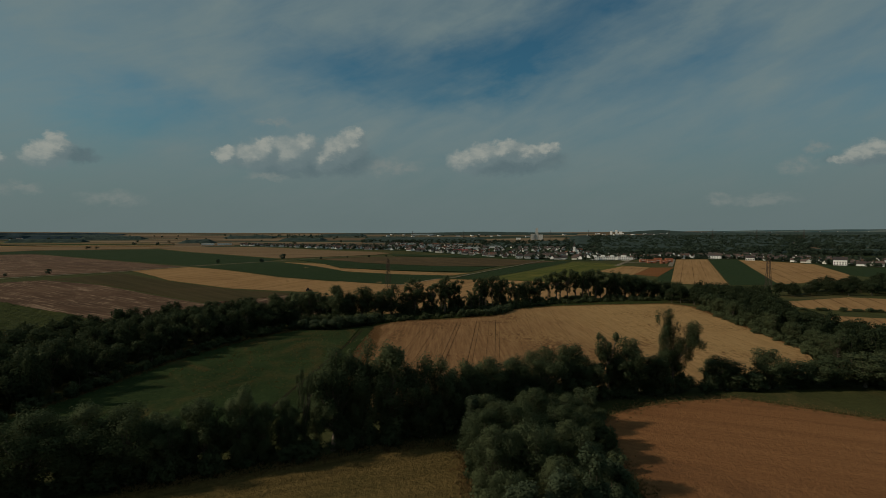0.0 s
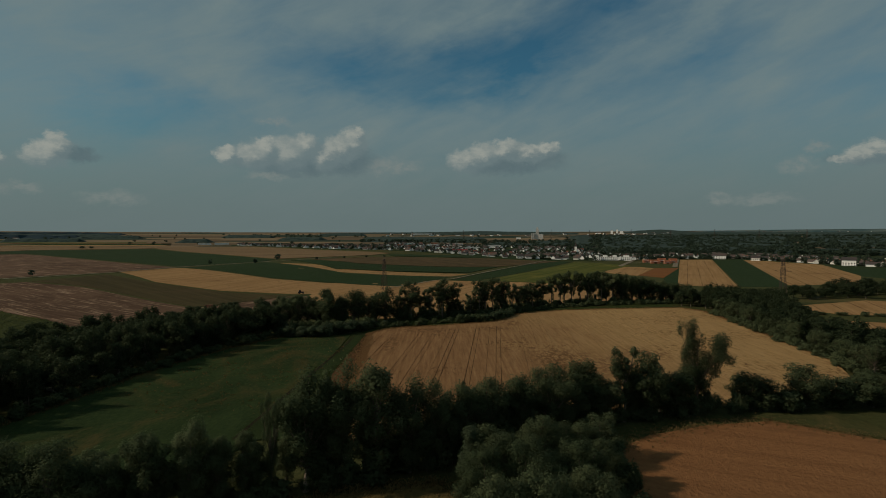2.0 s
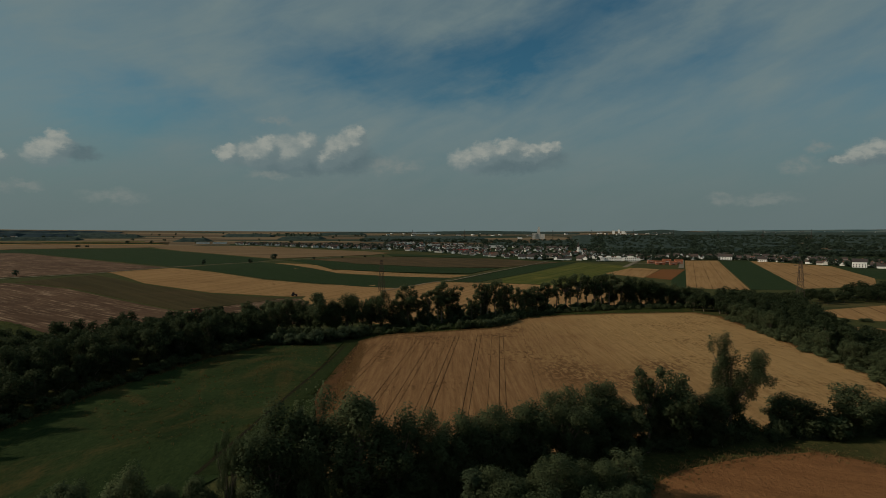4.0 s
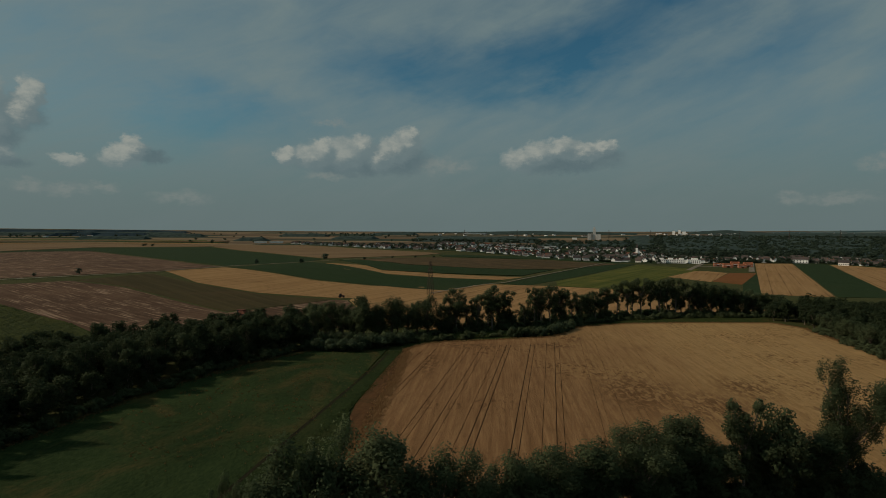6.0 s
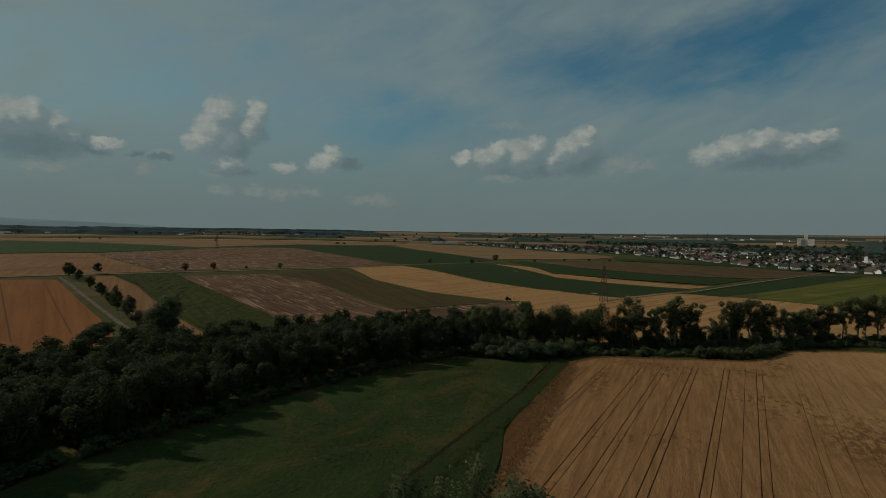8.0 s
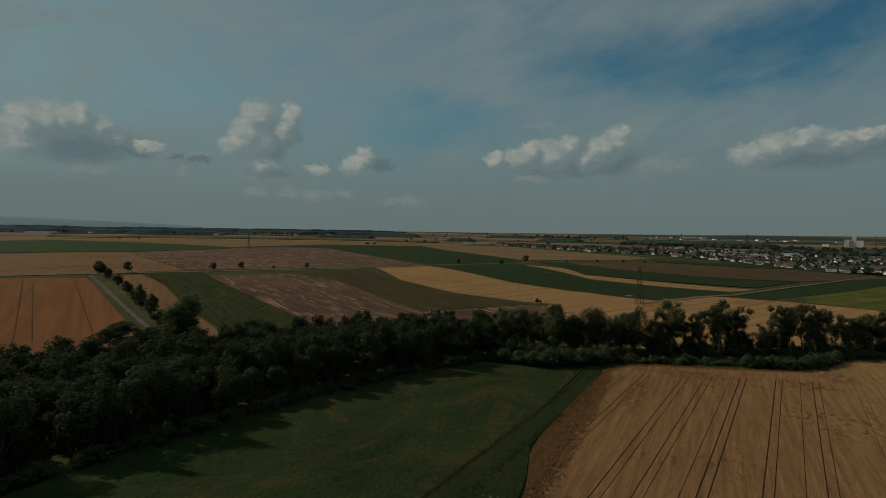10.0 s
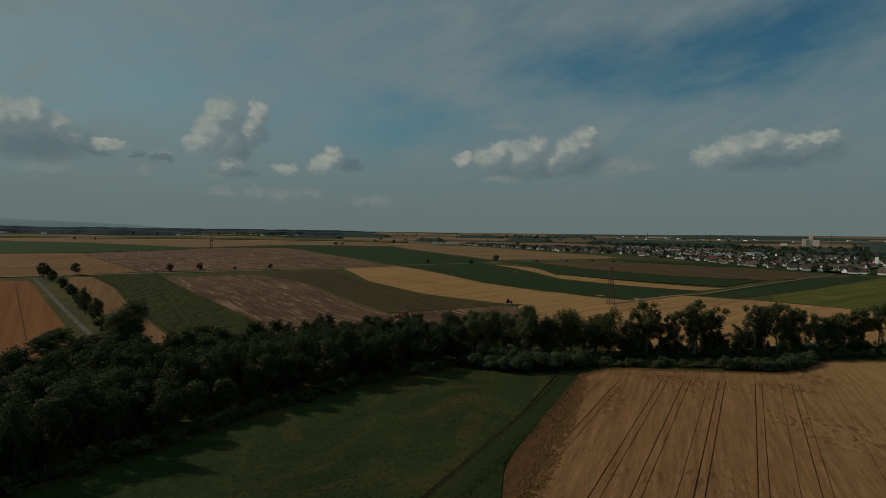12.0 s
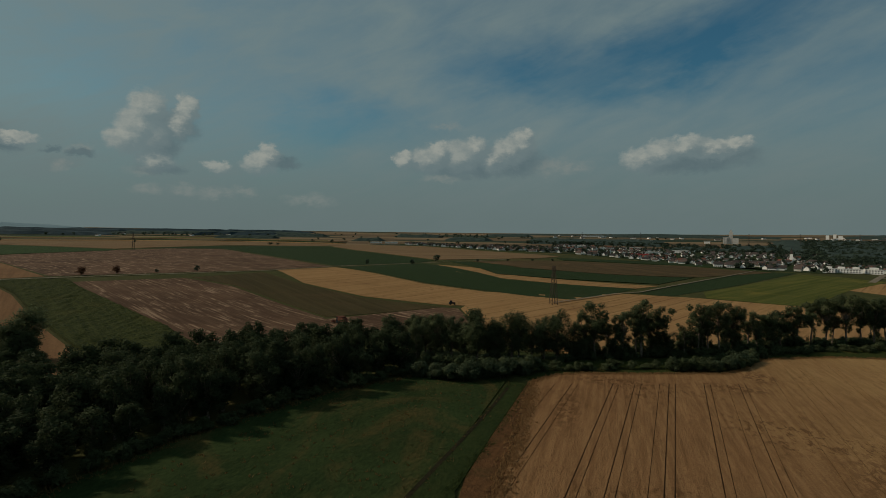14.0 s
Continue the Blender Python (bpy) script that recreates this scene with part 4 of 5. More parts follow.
# near belt along the brook
BELT = [("near", -92, 96, 19.6, 18), ("near", -78.3, 100.3, 20.2, 18), ("near", -71.3, 106, 19.6, 17), ("near", -63.2, 106.8, 19.1, 17), ("near", -56.5, 109.7, 14.8, 11.9),
        ("lofty", -49.8, 112.5, 18.6, 10.1), ("lofty", -43.5, 115.2, 19.6, 9.4), ("near", -39.4, 117, 15.8, 8.5), ("lofty", -35, 119.1, 14.7, 7.8), ("open", -31.2, 121.1, 18.4, 6.6),
        ("lofty", -25.5, 124.1, 22.6, 12.1), ("slender", -21.6, 126.1, 21.3, 6.5), ("lofty", -19.3, 127.3, 24.1, 9.6), ("lofty", -12.4, 130, 22.4, 13.8), ("lofty", -5.8, 132.3, 19.7, 10.9),
        ("lofty", 0.1, 134.3, 18.5, 8.8), ("lofty", 5.2, 137.6, 18.0, 9.5), ("near", 11, 141.6, 19, 14.4), ("lofty", 19.1, 147.4, 16.9, 12.2), ("near", 28.2, 153.1, 19, 15), ("lofty", 37.5, 159.8, 17.5, 12.3)]
BELT_EAST = [("lofty", 42.6, 160.3, 13.2, 11.7), ("slender", 49.5, 162.3, 21.1, 8.5), ("broad", 56.5, 164.4, 19.2, 12.5), ("lofty", 65.2, 167, 12.5, 13), 
             ("broad", 88.9, 172.7, 11.4, 15), ("shrub", 96.8, 172, 7.1, 11), ("broad", 104.4, 173, 13.6, 14), ("broad", 114.7, 174, 9.3, 15), ("broad", 124.5, 174, 10.9, 16),
             ("broad", 136.1, 174, 12, 18), ("broad", 148, 176, 12, 18), ("broad", 160, 176, 13.1, 18)]
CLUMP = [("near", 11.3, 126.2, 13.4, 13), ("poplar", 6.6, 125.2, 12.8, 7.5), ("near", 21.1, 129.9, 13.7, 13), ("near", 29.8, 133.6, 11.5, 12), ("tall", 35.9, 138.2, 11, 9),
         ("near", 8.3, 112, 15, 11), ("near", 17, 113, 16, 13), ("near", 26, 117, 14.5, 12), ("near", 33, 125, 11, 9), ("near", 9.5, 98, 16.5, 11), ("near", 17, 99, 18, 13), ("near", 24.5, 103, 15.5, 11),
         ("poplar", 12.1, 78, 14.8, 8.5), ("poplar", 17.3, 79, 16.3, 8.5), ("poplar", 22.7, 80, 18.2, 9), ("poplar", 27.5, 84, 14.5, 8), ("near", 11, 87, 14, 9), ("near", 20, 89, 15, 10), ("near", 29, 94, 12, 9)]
for kind, x, y, tall, wide in BELT + BELT_EAST + CLUMP:
    grown = 0.92 if x < -33 else 1.06 if kind == "lofty" else 1.0
    tree(kind, x, y, tall * grown, wide * grown, "trees along the brook")
tree("plume", 73.0, 171.0, 26.4, 17.5, "trees along the brook", turn=-26)
along([(-100, 92), (-65, 105), (-37, 117), (-18, 127), (2, 135), (36, 159), (72, 168), (100, 172)], 3.6, ["shrub"], (3.5, 7.5), (5, 8.5), "undergrowth along the brook", 1.8, 3)
along([(-96, 102), (-37, 123), (2, 139), (36, 162), (66, 170)], 5.5, ["lofty", "near"], (8, 14), (6, 9), "trees along the brook", 1.5, 4)
along([(100, 174), (165, 178)], 4.5, ["shrub"], (3, 6), (5, 8), "undergrowth along the brook", 1.5, 5)
along([(6, 72), (8, 100), (7, 122)], 3.5, ["shrub"], (4, 7), (5, 7), "undergrowth along the brook", 1.2, 6)
along([(32, 90), (36, 120), (41, 146)], 3.5, ["shrub"], (3, 5.5), (4.5, 6.5), "undergrowth along the brook", 1.2, 7)

# row of slender trees behind the wheat
ROW = [("broad", -78.2, 315, 19.2, 14), ("tall", -71, 313, 17.5, 10), ("broad", -59.9, 310, 23, 15), ("tall", -47.2, 314.8, 21.8, 13), ("tall", -40.2, 319, 16.6, 10),
       ("tall", -30.7, 324, 19.7, 12.5), ("slender", -16.9, 331, 21.3, 14), ("slender", -6.7, 336, 18.4, 12), ("slender", 1.1, 340, 22.2, 15), ("slender", 7, 343, 19.6, 13), ("slender", 12, 346, 9.3, 9),
       ("slender", 23.4, 353, 20.4, 12), ("slender", 28.0, 357, 19.6, 10), ("slender", 33, 361, 20.5, 11), ("slender", 39, 366, 19, 11), ("slender", 46, 372, 16.2, 10)]
ROW_EAST = [("broad", 57, 381, 17.4, 13), ("slender", 62, 385, 15.7, 10), ("slender", 69.3, 390, 17.8, 13), ("slender", 76, 393, 19, 11), ("slender", 82.4, 395, 20.6, 13), ("slender", 91.4, 398, 22.1, 13),
            ("slender", 98, 400, 20.7, 11), ("slender", 103.7, 402, 20.7, 12), ("slender", 109, 404, 21.3, 11), ("slender", 114.2, 406, 21.8, 12), ("slender", 123.2, 408, 19.3, 12), ("tall", 130.8, 409, 23, 13),
            ("tall", 137, 410, 20.7, 12), ("tall", 143.6, 412, 20.3, 14), ("tall", 150, 413, 17.9, 12), ("tall", 155.2, 414, 16.2, 13), ("tall", 164.6, 416, 14.6, 15), ("broad", 178.8, 419, 13.2, 16)]
ROW_FILL = [("tall", -66, 312, 15.7, 10), ("tall", -53, 313, 17.9, 10), ("tall", -36, 324, 16.8, 9), ("tall", -25, 328, 14.6, 8), ("slender", -21, 331, 16.8, 9), ("slender", -12, 335, 15.7, 9), ("slender", 4, 345, 15.7, 9),
            ("slender", -1, 341, 17.9, 10), ("slender", 18, 350, 12.3, 7), ("slender", 26, 358, 16.8, 9), ("slender", 36, 366, 15.7, 8), ("slender", 52, 378, 14.6, 9), ("tall", 66, 389, 13.4, 9), ("slender", 86, 398, 16.8, 9),
            ("broad", -88, 318, 17.9, 13), ("broad", -97, 312, 16.8, 13), ("tall", -84, 308, 15.7, 9)]
for kind, x, y, tall, wide in ROW + ROW_EAST + ROW_FILL:
    tree(kind, x, y, tall * (1.08 if kind == "slender" else 1.0), wide, "tree row behind the wheat")
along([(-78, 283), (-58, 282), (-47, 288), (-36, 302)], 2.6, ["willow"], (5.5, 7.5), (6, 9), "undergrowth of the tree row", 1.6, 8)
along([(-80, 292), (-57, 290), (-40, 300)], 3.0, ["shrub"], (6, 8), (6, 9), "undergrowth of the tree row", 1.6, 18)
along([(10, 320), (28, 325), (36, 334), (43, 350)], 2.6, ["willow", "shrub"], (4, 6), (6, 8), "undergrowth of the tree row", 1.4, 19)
along([(-95, 322), (-60, 320), (-34, 334)], 6.5, ["slender", "tall"], (12, 17), (7, 10), "tree row behind the wheat", 2.0, 16)
along([(100, 409), (130, 415), (175, 422)], 6.5, ["slender", "tall"], (12, 17), (7, 10), "tree row behind the wheat", 2.0, 15)

along([(-26, 326), (14, 348), (48, 374)], 7.5, ["tall", "slender"], (9, 13.5), (6, 9), "tree row behind the wheat", 2.0, 41)
stand("undergrowth", "dark shrubs under the tree row behind the wheat", along([(-34, 303), (-22, 310), (12, 325), (40, 352), (66, 375), (109, 392), (177, 404)], 3.8, ["shrub"], (2.6, 4.8), (5, 8), "", 2.0, 9)
      + along([(-30, 322), (16, 345), (66, 388), (109, 402), (170, 414)], 4.0, ["shrub"], (2.8, 5.4), (5, 8), "", 2.4, 10)
      + along([(-28, 330), (16, 352)], 4.5, ["shrub"], (4.5, 7.5), (5, 8), "", 2.0, 17)
      + along([(16, 352), (66, 394), (109, 408)], 5.0, ["shrub"], (3, 5.5), (5, 8), "", 2.0, 20))

# wood on the west side
wood([(-119, 153), (-114, 183), (-109, 216), (-97, 254), (-80, 284), (-92, 300), (-112, 268), (-126, 225), (-132, 190), (-138, 150), (-140, 105), (-122, 105)],
     7.6, ["ragged", "ragged", "mid"], (12, 18), (7.5, 11), "trees of the western wood", 21)
stand("wood", "dense dark canopy of the western wood", wood([(-92, 300), (-112, 268), (-126, 225), (-132, 190), (-138, 150), (-140, 105), (-122, 105), (-160, 70), (-200, 95), (-205, 150), (-195, 195), (-172, 232),
      (-155, 268), (-130, 300), (-100, 318)], 8.6, ["mid"], (13, 17), (9, 13), seed=24))
along([(-121, 110), (-117, 155), (-112, 184), (-107, 216), (-95, 255), (-79, 283)], 4.5, ["shrub"], (3, 5.5), (5, 8), "edge of the western wood", 1.5, 22)
tree("broad", -217, 251, 21.5, 21, "trees along the lane", "large dark oak beside the farm lane")
for x, y, tall, wide in ((-212, 247, 15, 14), (-222, 248, 14, 13), (-216, 245, 11, 13)):
    tree("broad", x, y, tall, wide, "trees along the lane")
for x, y, tall, wide in ((-240, 236, 8.5, 15), (-226, 222, 9.5, 14), (-212, 240, 8, 12), (-204, 246, 7, 11), (-228, 244, 6, 10)):
    tree("broad", x, y, tall, wide, "trees of the western wood")
for x, y, tall, wide in ((-444, 345, 11.5, 11), (-422, 338, 8, 8), (-380, 320, 8.5, 8), (-348, 306, 8.5, 9), (-321, 293, 7, 7), (-303, 285, 12, 10), (-277, 273, 11, 10), (-257, 263, 6.5, 8), (-239, 253, 6, 8), (-452, 352, 8, 7)):
    tree("mid", x + 0.9, y + 2.2, tall * 1.3, wide * 0.95, "trees along the lane")

# wood on the east side
stand("wood", "dense dark canopy of the eastern wood", wood([(160, 395), (172, 358), (166, 300), (158, 230), (150, 198), (165, 182), (186, 180), (188, 240), (190, 290), (206, 332), (222, 372), (240, 392), (205, 432), (180, 412)],
     9.0, ["bulk"], (10, 15), (8, 12), seed=31) + wood([(190, 180), (260, 175), (265, 235), (225, 262), (196, 280), (192, 240)], 9.0, ["bulk"], (5.0, 8.0), (8, 11), seed=35)
      + wood([(262, 418), (330, 424), (470, 440), (560, 500), (520, 545), (440, 530), (330, 470), (262, 440)], 13.5, ["bulk"], (9, 14), (11, 16), seed=32))
along([(170, 352), (164, 290), (157, 236), (150, 200)], 6.0, ["tall", "broad"], (8, 12.5), (7, 10), "trees of the eastern wood", 1.5, 36)

stand("undergrowth", "dark shrubs at the edge of the eastern wood", along([(166, 350), (160, 290), (153, 230), (144, 200)], 4, ["shrub"], (3, 5.5), (6, 9), "", 1.5, 33)
      + along([(205, 350), (240, 346), (300, 330)], 8, ["shrub"], (2, 4), (6, 9), "", 1.5, 34))

# lone trees on the plateau
for x, y, tall, wide in ((-453, 377, 10.5, 9.5), (-372, 511, 7, 6), (-395, 489, 4, 4), (-284, 684, 8, 6), (-236, 706, 8, 7), (-232, 786, 11, 12),
                         (-180, 800, 5, 6), (-150, 850, 4, 5), (-120, 880, 4, 5), (-95, 910, 4, 5), (-880, 1345, 8, 16), (-862, 1352, 7, 12), (-1290, 1300, 7, 9), (-1690, 1150, 10, 9), (-1640, 1180, 9, 9)):
    tree("far", x, y, tall, wide, "lone field trees", "lone dark round tree beside the field track")


for x, y, tall, wide in ((-423, 440, 8, 8.5), (-413, 464, 8, 7.5)):
    tree("copper", x, y, tall, wide, "lone field trees")


# ---- village ----
def gable_house(name, x, y, turn, long, deep, eaves, ridge, wall, roof, label, windows=0):
    """A plastered house: walls with gables, a tiled roof with overhang, a chimney and, where they show, windows."""
    ob = thing(name, label, "house", "village houses")
    a, b = long / 2, deep / 2
    verts = [(-a, -b, -1), (a, -b, -1), (a, b, -1), (-a, b, -1), (-a, -b, eaves), (a, -b, eaves), (a, b, eaves), (-a, b, eaves), (-a, 0, ridge), (a, 0, ridge)]
    faces = [(0, 1, 5, 4), (2, 3, 7, 6), (1, 2, 6, 9, 5), (3, 0, 4, 8, 7)]
    part("wall", mesh_from("wall", verts, faces, M[wall]), ob)
    o, t = 0.6, 0.25
    drop = (ridge - eaves) / b * o
    verts, faces = [], []
    for side in (-1, 1):
        base = len(verts)
        for z in (0.02, t):
            verts += [(-a - o, side * (b + o), eaves - drop + z), (a + o, side * (b + o), eaves - drop + z), (a + o, 0, ridge + z), (-a - o, 0, ridge + z)]
        for f in ((0, 1, 2, 3), (7, 6, 5, 4), (0, 4, 5, 1), (1, 5, 6, 2), (3, 2, 6, 7), (0, 3, 7, 4)):
            faces.append(tuple(base + k for k in f))
    tiles = part("roof", mesh_from("roof", verts, faces, M[roof]), ob)
    cx, cz = a * 0.4, ridge + 0.9
    verts = [(cx + dx, 0.6 + dy, z) for z in (ridge - 1.4, cz) for dx, dy in ((-0.4, -0.4), (0.4, -0.4), (0.4, 0.4), (-0.4, 0.4))]
    part("chimney", mesh_from("chimney", verts, [(0, 1, 5, 4), (1, 2, 6, 5), (2, 3, 7, 6), (3, 0, 4, 7), (4, 5, 6, 7)], M["brick"]), tiles)
    for k in range(windows):
        wx = -a + long * (k + 0.5) / windows
        for wz in ((1.0, 2.5), (3.8, 5.2)) if eaves > 5 else ((1.0, 2.5),):
            verts = [(wx + dx, -b - 0.04 + dy, z) for dy in (0, 0.06) for dx, z in ((-0.7, wz[0]), (0.7, wz[0]), (0.7, wz[1]), (-0.7, wz[1]))]
            part("window", mesh_from("window", verts, [(0, 1, 2, 3), (0, 4, 5, 1), (1, 5, 6, 2), (2, 6, 7, 3), (3, 7, 4, 0)], M["dark"]), ob)
    ob.matrix_world = Matrix.Translation((x, y, height(x, y))) @ Matrix.Rotation(radians(turn), 4, "Z")
    return ob


def block(name, label, boxes, x, y, turn=0.0, category="building", group=""):
    """A building of plain masses; boxes: part name, material, x0, y0, z0, x1, y1, z1."""
    ob = thing(name, label, category, group)
    for title, mat, x0, y0, z0, x1, y1, z1 in boxes:
        bm = bmesh.new()
        bmesh.ops.create_cube(bm, size=1.0)
        bmesh.ops.scale(bm, vec=(x1 - x0, y1 - y0, z1 - z0), verts=bm.verts)
        bmesh.ops.translate(bm, vec=((x0 + x1) / 2, (y0 + y1) / 2, (z0 + z1) / 2), verts=bm.verts)
        data = bpy.data.meshes.new(title)
        bm.to_mesh(data)
        bm.free()
        data.materials.append(M[mat])
        part(title, data, ob)
    ob.matrix_world = Matrix.Translation((x, y, height(x, y))) @ Matrix.Rotation(radians(turn), 4, "Z")
    return ob


def polar(az, r):
    return r * math.sin(radians(az)), r * math.cos(radians(az))


# the near rim of the village: azimuth in degrees, distance in metres
RIM = [(-21.0, 1750), (-17.0, 1560), (-11.0, 1330), (-5.5, 1240), (0.0, 1200), (5.0, 1120), (10.0, 1060), (15.0, 1010), (18.0, 1050), (23.0, 1110), (27.0, 1150), (30.0, 1130), (36.0, 1010), (40.0, 980)]


def rim(az):
    return float(np.interp(az, [a for a, _ in RIM], [r for _, r in RIM]))


def far_houses(sites, name="village_houses", label="crowded light houses with dark and red roofs"):
    """The crowded houses deeper in the village, joined into one mesh of walls and pitched roofs."""
    verts, faces, slots = [], [], []
    for x, y, turn, long, wide, eaves, ridge_up, roof in sites:
        c, s, z0, a, b = math.cos(radians(turn)), math.sin(radians(turn)), height(x, y), long / 2, wide / 2
        base = len(verts)
        for px, py, pz in ((-a, -b, -1), (a, -b, -1), (a, b, -1), (-a, b, -1), (-a, -b, eaves), (a, -b, eaves), (a, b, eaves), (-a, b, eaves), (-a, 0, ridge_up), (a, 0, ridge_up),
                           (-a - 0.6, -b - 0.6, eaves - 0.3), (a + 0.6, -b - 0.6, eaves - 0.3), (a + 0.6, 0, ridge_up + 0.2), (-a - 0.6, 0, ridge_up + 0.2), (a + 0.6, b + 0.6, eaves - 0.3), (-a - 0.6, b + 0.6, eaves - 0.3)):
            verts.append((x + px * c - py * s, y + px * s + py * c, z0 + pz))
        for slot, face in ((0, (0, 1, 5, 4)), (0, (2, 3, 7, 6)), (0, (1, 2, 6, 9, 5)), (0, (3, 0, 4, 8, 7)), (roof, (10, 11, 12, 13)), (roof, (13, 12, 14, 15))):
            faces.append(tuple(base + k for k in face))
            slots.append(slot)
    data = mesh_from(name, verts, faces, M["white"])
    for mat in ("tile", "tile_red"):
        data.materials.append(M[mat])
    data.polygons.foreach_set("material_index", slots)
    thing(name, label, "houses", kind="stuff", data=data)


def make_village():
    rng = random.Random(77)
    sites = []
    for k in range(800):
        az = rng.uniform(-20.5, 17) if k < 640 else rng.uniform(17, 41)
        deep = rng.random() ** 1.2 * (130 if az < -12 else 260 if az < -6 else 620 if az < 17 else 190)
        x, y = polar(az, rim(az) + 6 + deep)
        long, wide, eaves = rng.uniform(7.5, 12), rng.uniform(6.0, 8.0), rng.uniform(2.6, 4.4)
        red, turn, up = rng.random() < (0.10 if -8 < az < 6 else 0.03), -az + rng.choice((0, 90)) + rng.uniform(-25, 25), eaves + rng.uniform(2.6, 3.8)
        sites.append((deep, x, y, turn, long, wide, eaves, up, 2 if red else 1, rng.random() < 0.70))
    sites.sort()
    for deep, x, y, turn, long, wide, eaves, up, roof, white in sites[:275]:
        gable_house("house", x, y, turn, long, wide, eaves, up, "white" if white else "plaster", ("tile", "tile_red")[roof - 1],
                    "light plastered village house with a red tiled roof" if roof == 2 else "light plastered village house with a dark roof")
    far_houses([site[1:9] for site in sites[275:]])
    places = []
    for k in range(1500):
        az = rng.uniform(-20, 41)
        deep = rng.random() * (130 if az < -12 else 300 if az < -6 else 700 if az < 17 else 260)
        x, y = polar(az, rim(az) + deep - (4 if az < 17 else 6))
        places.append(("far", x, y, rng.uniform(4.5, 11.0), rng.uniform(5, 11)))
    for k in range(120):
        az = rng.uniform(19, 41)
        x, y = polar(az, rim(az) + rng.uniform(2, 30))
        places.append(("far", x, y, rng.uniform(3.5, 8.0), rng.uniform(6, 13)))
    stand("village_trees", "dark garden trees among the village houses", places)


outline = [polar(az, r - 12) for az, r in RIM] + [polar(az, r) for az, r in ((41, 1420), (30, 1480), (20, 1450), (14, 1800), (2, 1750), (-8, 1650), (-14, 1700), (-21, 1830))]
field("village_ground", outline, "garden", "dark green gardens between the village houses", 0.5, 50, "gardens")
make_village()
for az, r, long in ((15.6, 1035, 14), (16.4, 1040, 16), (17.3, 1040, 15), (18.4, 1045, 20)):
    x, y = polar(az, r)
    block("row_house", "new white flat-roofed row house", [("wall", "white", -long / 2, -5, -1, long / 2, 5, 6.2), ("roof", "concrete", -long / 2 - 0.3, -5.3, 6.2, long / 2 + 0.3, 5.3, 6.6),
          ("upper_storey", "white", -long / 4, -3, 6.6, long / 4, 4, 9.0)]
          + [("window", "dark", -long / 2 + 1.2 + 3.2 * k, -5.06, 1.0, -long / 2 + 2.6 + 3.2 * k, -4.9, 2.6) for k in range(int(long / 3.2))]
          + [("window", "dark", -long / 2 + 1.2 + 3.2 * k, -5.06, 3.9, -long / 2 + 2.6 + 3.2 * k, -4.9, 5.4) for k in range(int(long / 3.2))], x, y, -az, "house", "new row houses")
for az, r, long, tall in ((20.2, 985, 10, 5), (21.0, 960, 13, 6), (21.6, 1000, 12, 7), (22.1, 955, 10, 6), (22.6, 990, 12, 7)):
    x, y = polar(az, r)
    block("shell_house", "unfinished red brick house shell", [("wall", "brick", -long / 2, -4, -1, -long / 2 + 0.4, 4, tall), ("wall", "brick", long / 2 - 0.4, -4, -1, long / 2, 4, tall),
          ("wall", "brick", -long / 2, 3.6, -1, long / 2, 4, tall), ("wall", "brick", -long / 2, -4, -1, -long / 6, -3.6, tall), ("wall", "brick", long / 5, -4, -1, long / 2, -3.6, tall * 0.8),
          ("floor_slab", "concrete", -long / 2 - 0.2, -4.2, 2.7, long / 2 + 0.2, 4.2, 2.95)], x, y, -az + 12, "house", "houses under construction")
for az, r, long, eaves in ((36.2, 1010, 17, 9), (26.6, 1150, 22, 7), (8.0, 1085, 13, 5), (8.9, 1080, 12, 5), (29.5, 1120, 14, 5)):
    x, y = polar(az, r)
    gable_house("house", x, y, -az, long, 10, eaves, eaves + 4, "white", "tile", "large white plastered house at the village edge", 5)

# grain elevator, church and far blocks
x, y = polar(9.75, 2600)
block("grain_elevator", "pale concrete grain elevator tower with lower silos", [("tower", "concrete", -4, -9, -2, 9, 9, 48), ("penthouse", "concrete", -1, -6, 48, 6, 6, 56),
      ("silo_block", "concrete", -26, -12, -2, -5, 10, 27), ("silo_block", "concrete", 10, -12, -2, 30, 10, 24)]
      + [("silo", "concrete", -26 + 7.5 * k, -15, -2, -20 + 7.5 * k, -11.8, 26.4) for k in range(2)], x, y, -10, "silo")
x, y = polar(13.6, 1330)
church = block("church", "small white church with a pointed spire", [("tower", "white", -2.5, -2.5, -1, 2.5, 2.5, 17), ("nave", "white", -4, 2, -1, 4, 18, 8)], x, y, -20, "church")
part("spire", mesh_from("spire", [(-2.8, -2.8, 17), (2.8, -2.8, 17), (2.8, 2.8, 17), (-2.8, 2.8, 17), (0, 0, 29)], [(0, 1, 4), (1, 2, 4), (2, 3, 4), (3, 0, 4), (0, 3, 2, 1)], M["tile"]), church)
for k, (az, r, w, t) in enumerate(((17.2, 3900, 16, 24), (17.7, 3900, 14, 30), (18.1, 3950, 20, 20), (-2.2, 3900, 150, 8), (2.6, 2750, 70, 7), (1.2, 1750, 55, 6), (-3.6, 1650, 40, 6), (3.0, 1500, 45, 6), (-21.9, 1900, 42, 4.5),
                                     (-23.4, 1890, 38, 4.5), (-62, 2900, 110, 8), (5.4, 1650, 38, 6), (-1.0, 1560, 34, 6), (7.9, 2620, 22, 8))):
    x, y = polar(az, r)
    block("hall" if t < 15 else "tower_block", "long white industrial hall in the distance" if t < 15 else "pale apartment tower in the distance",
          [("wall", "white", -w / 2, -10, -3, w / 2, 10, t), ("roof", "concrete", -w / 2 - 0.5, -10.5, t, w / 2 + 0.5, 10.5, t + 0.8)], x, y, -az)


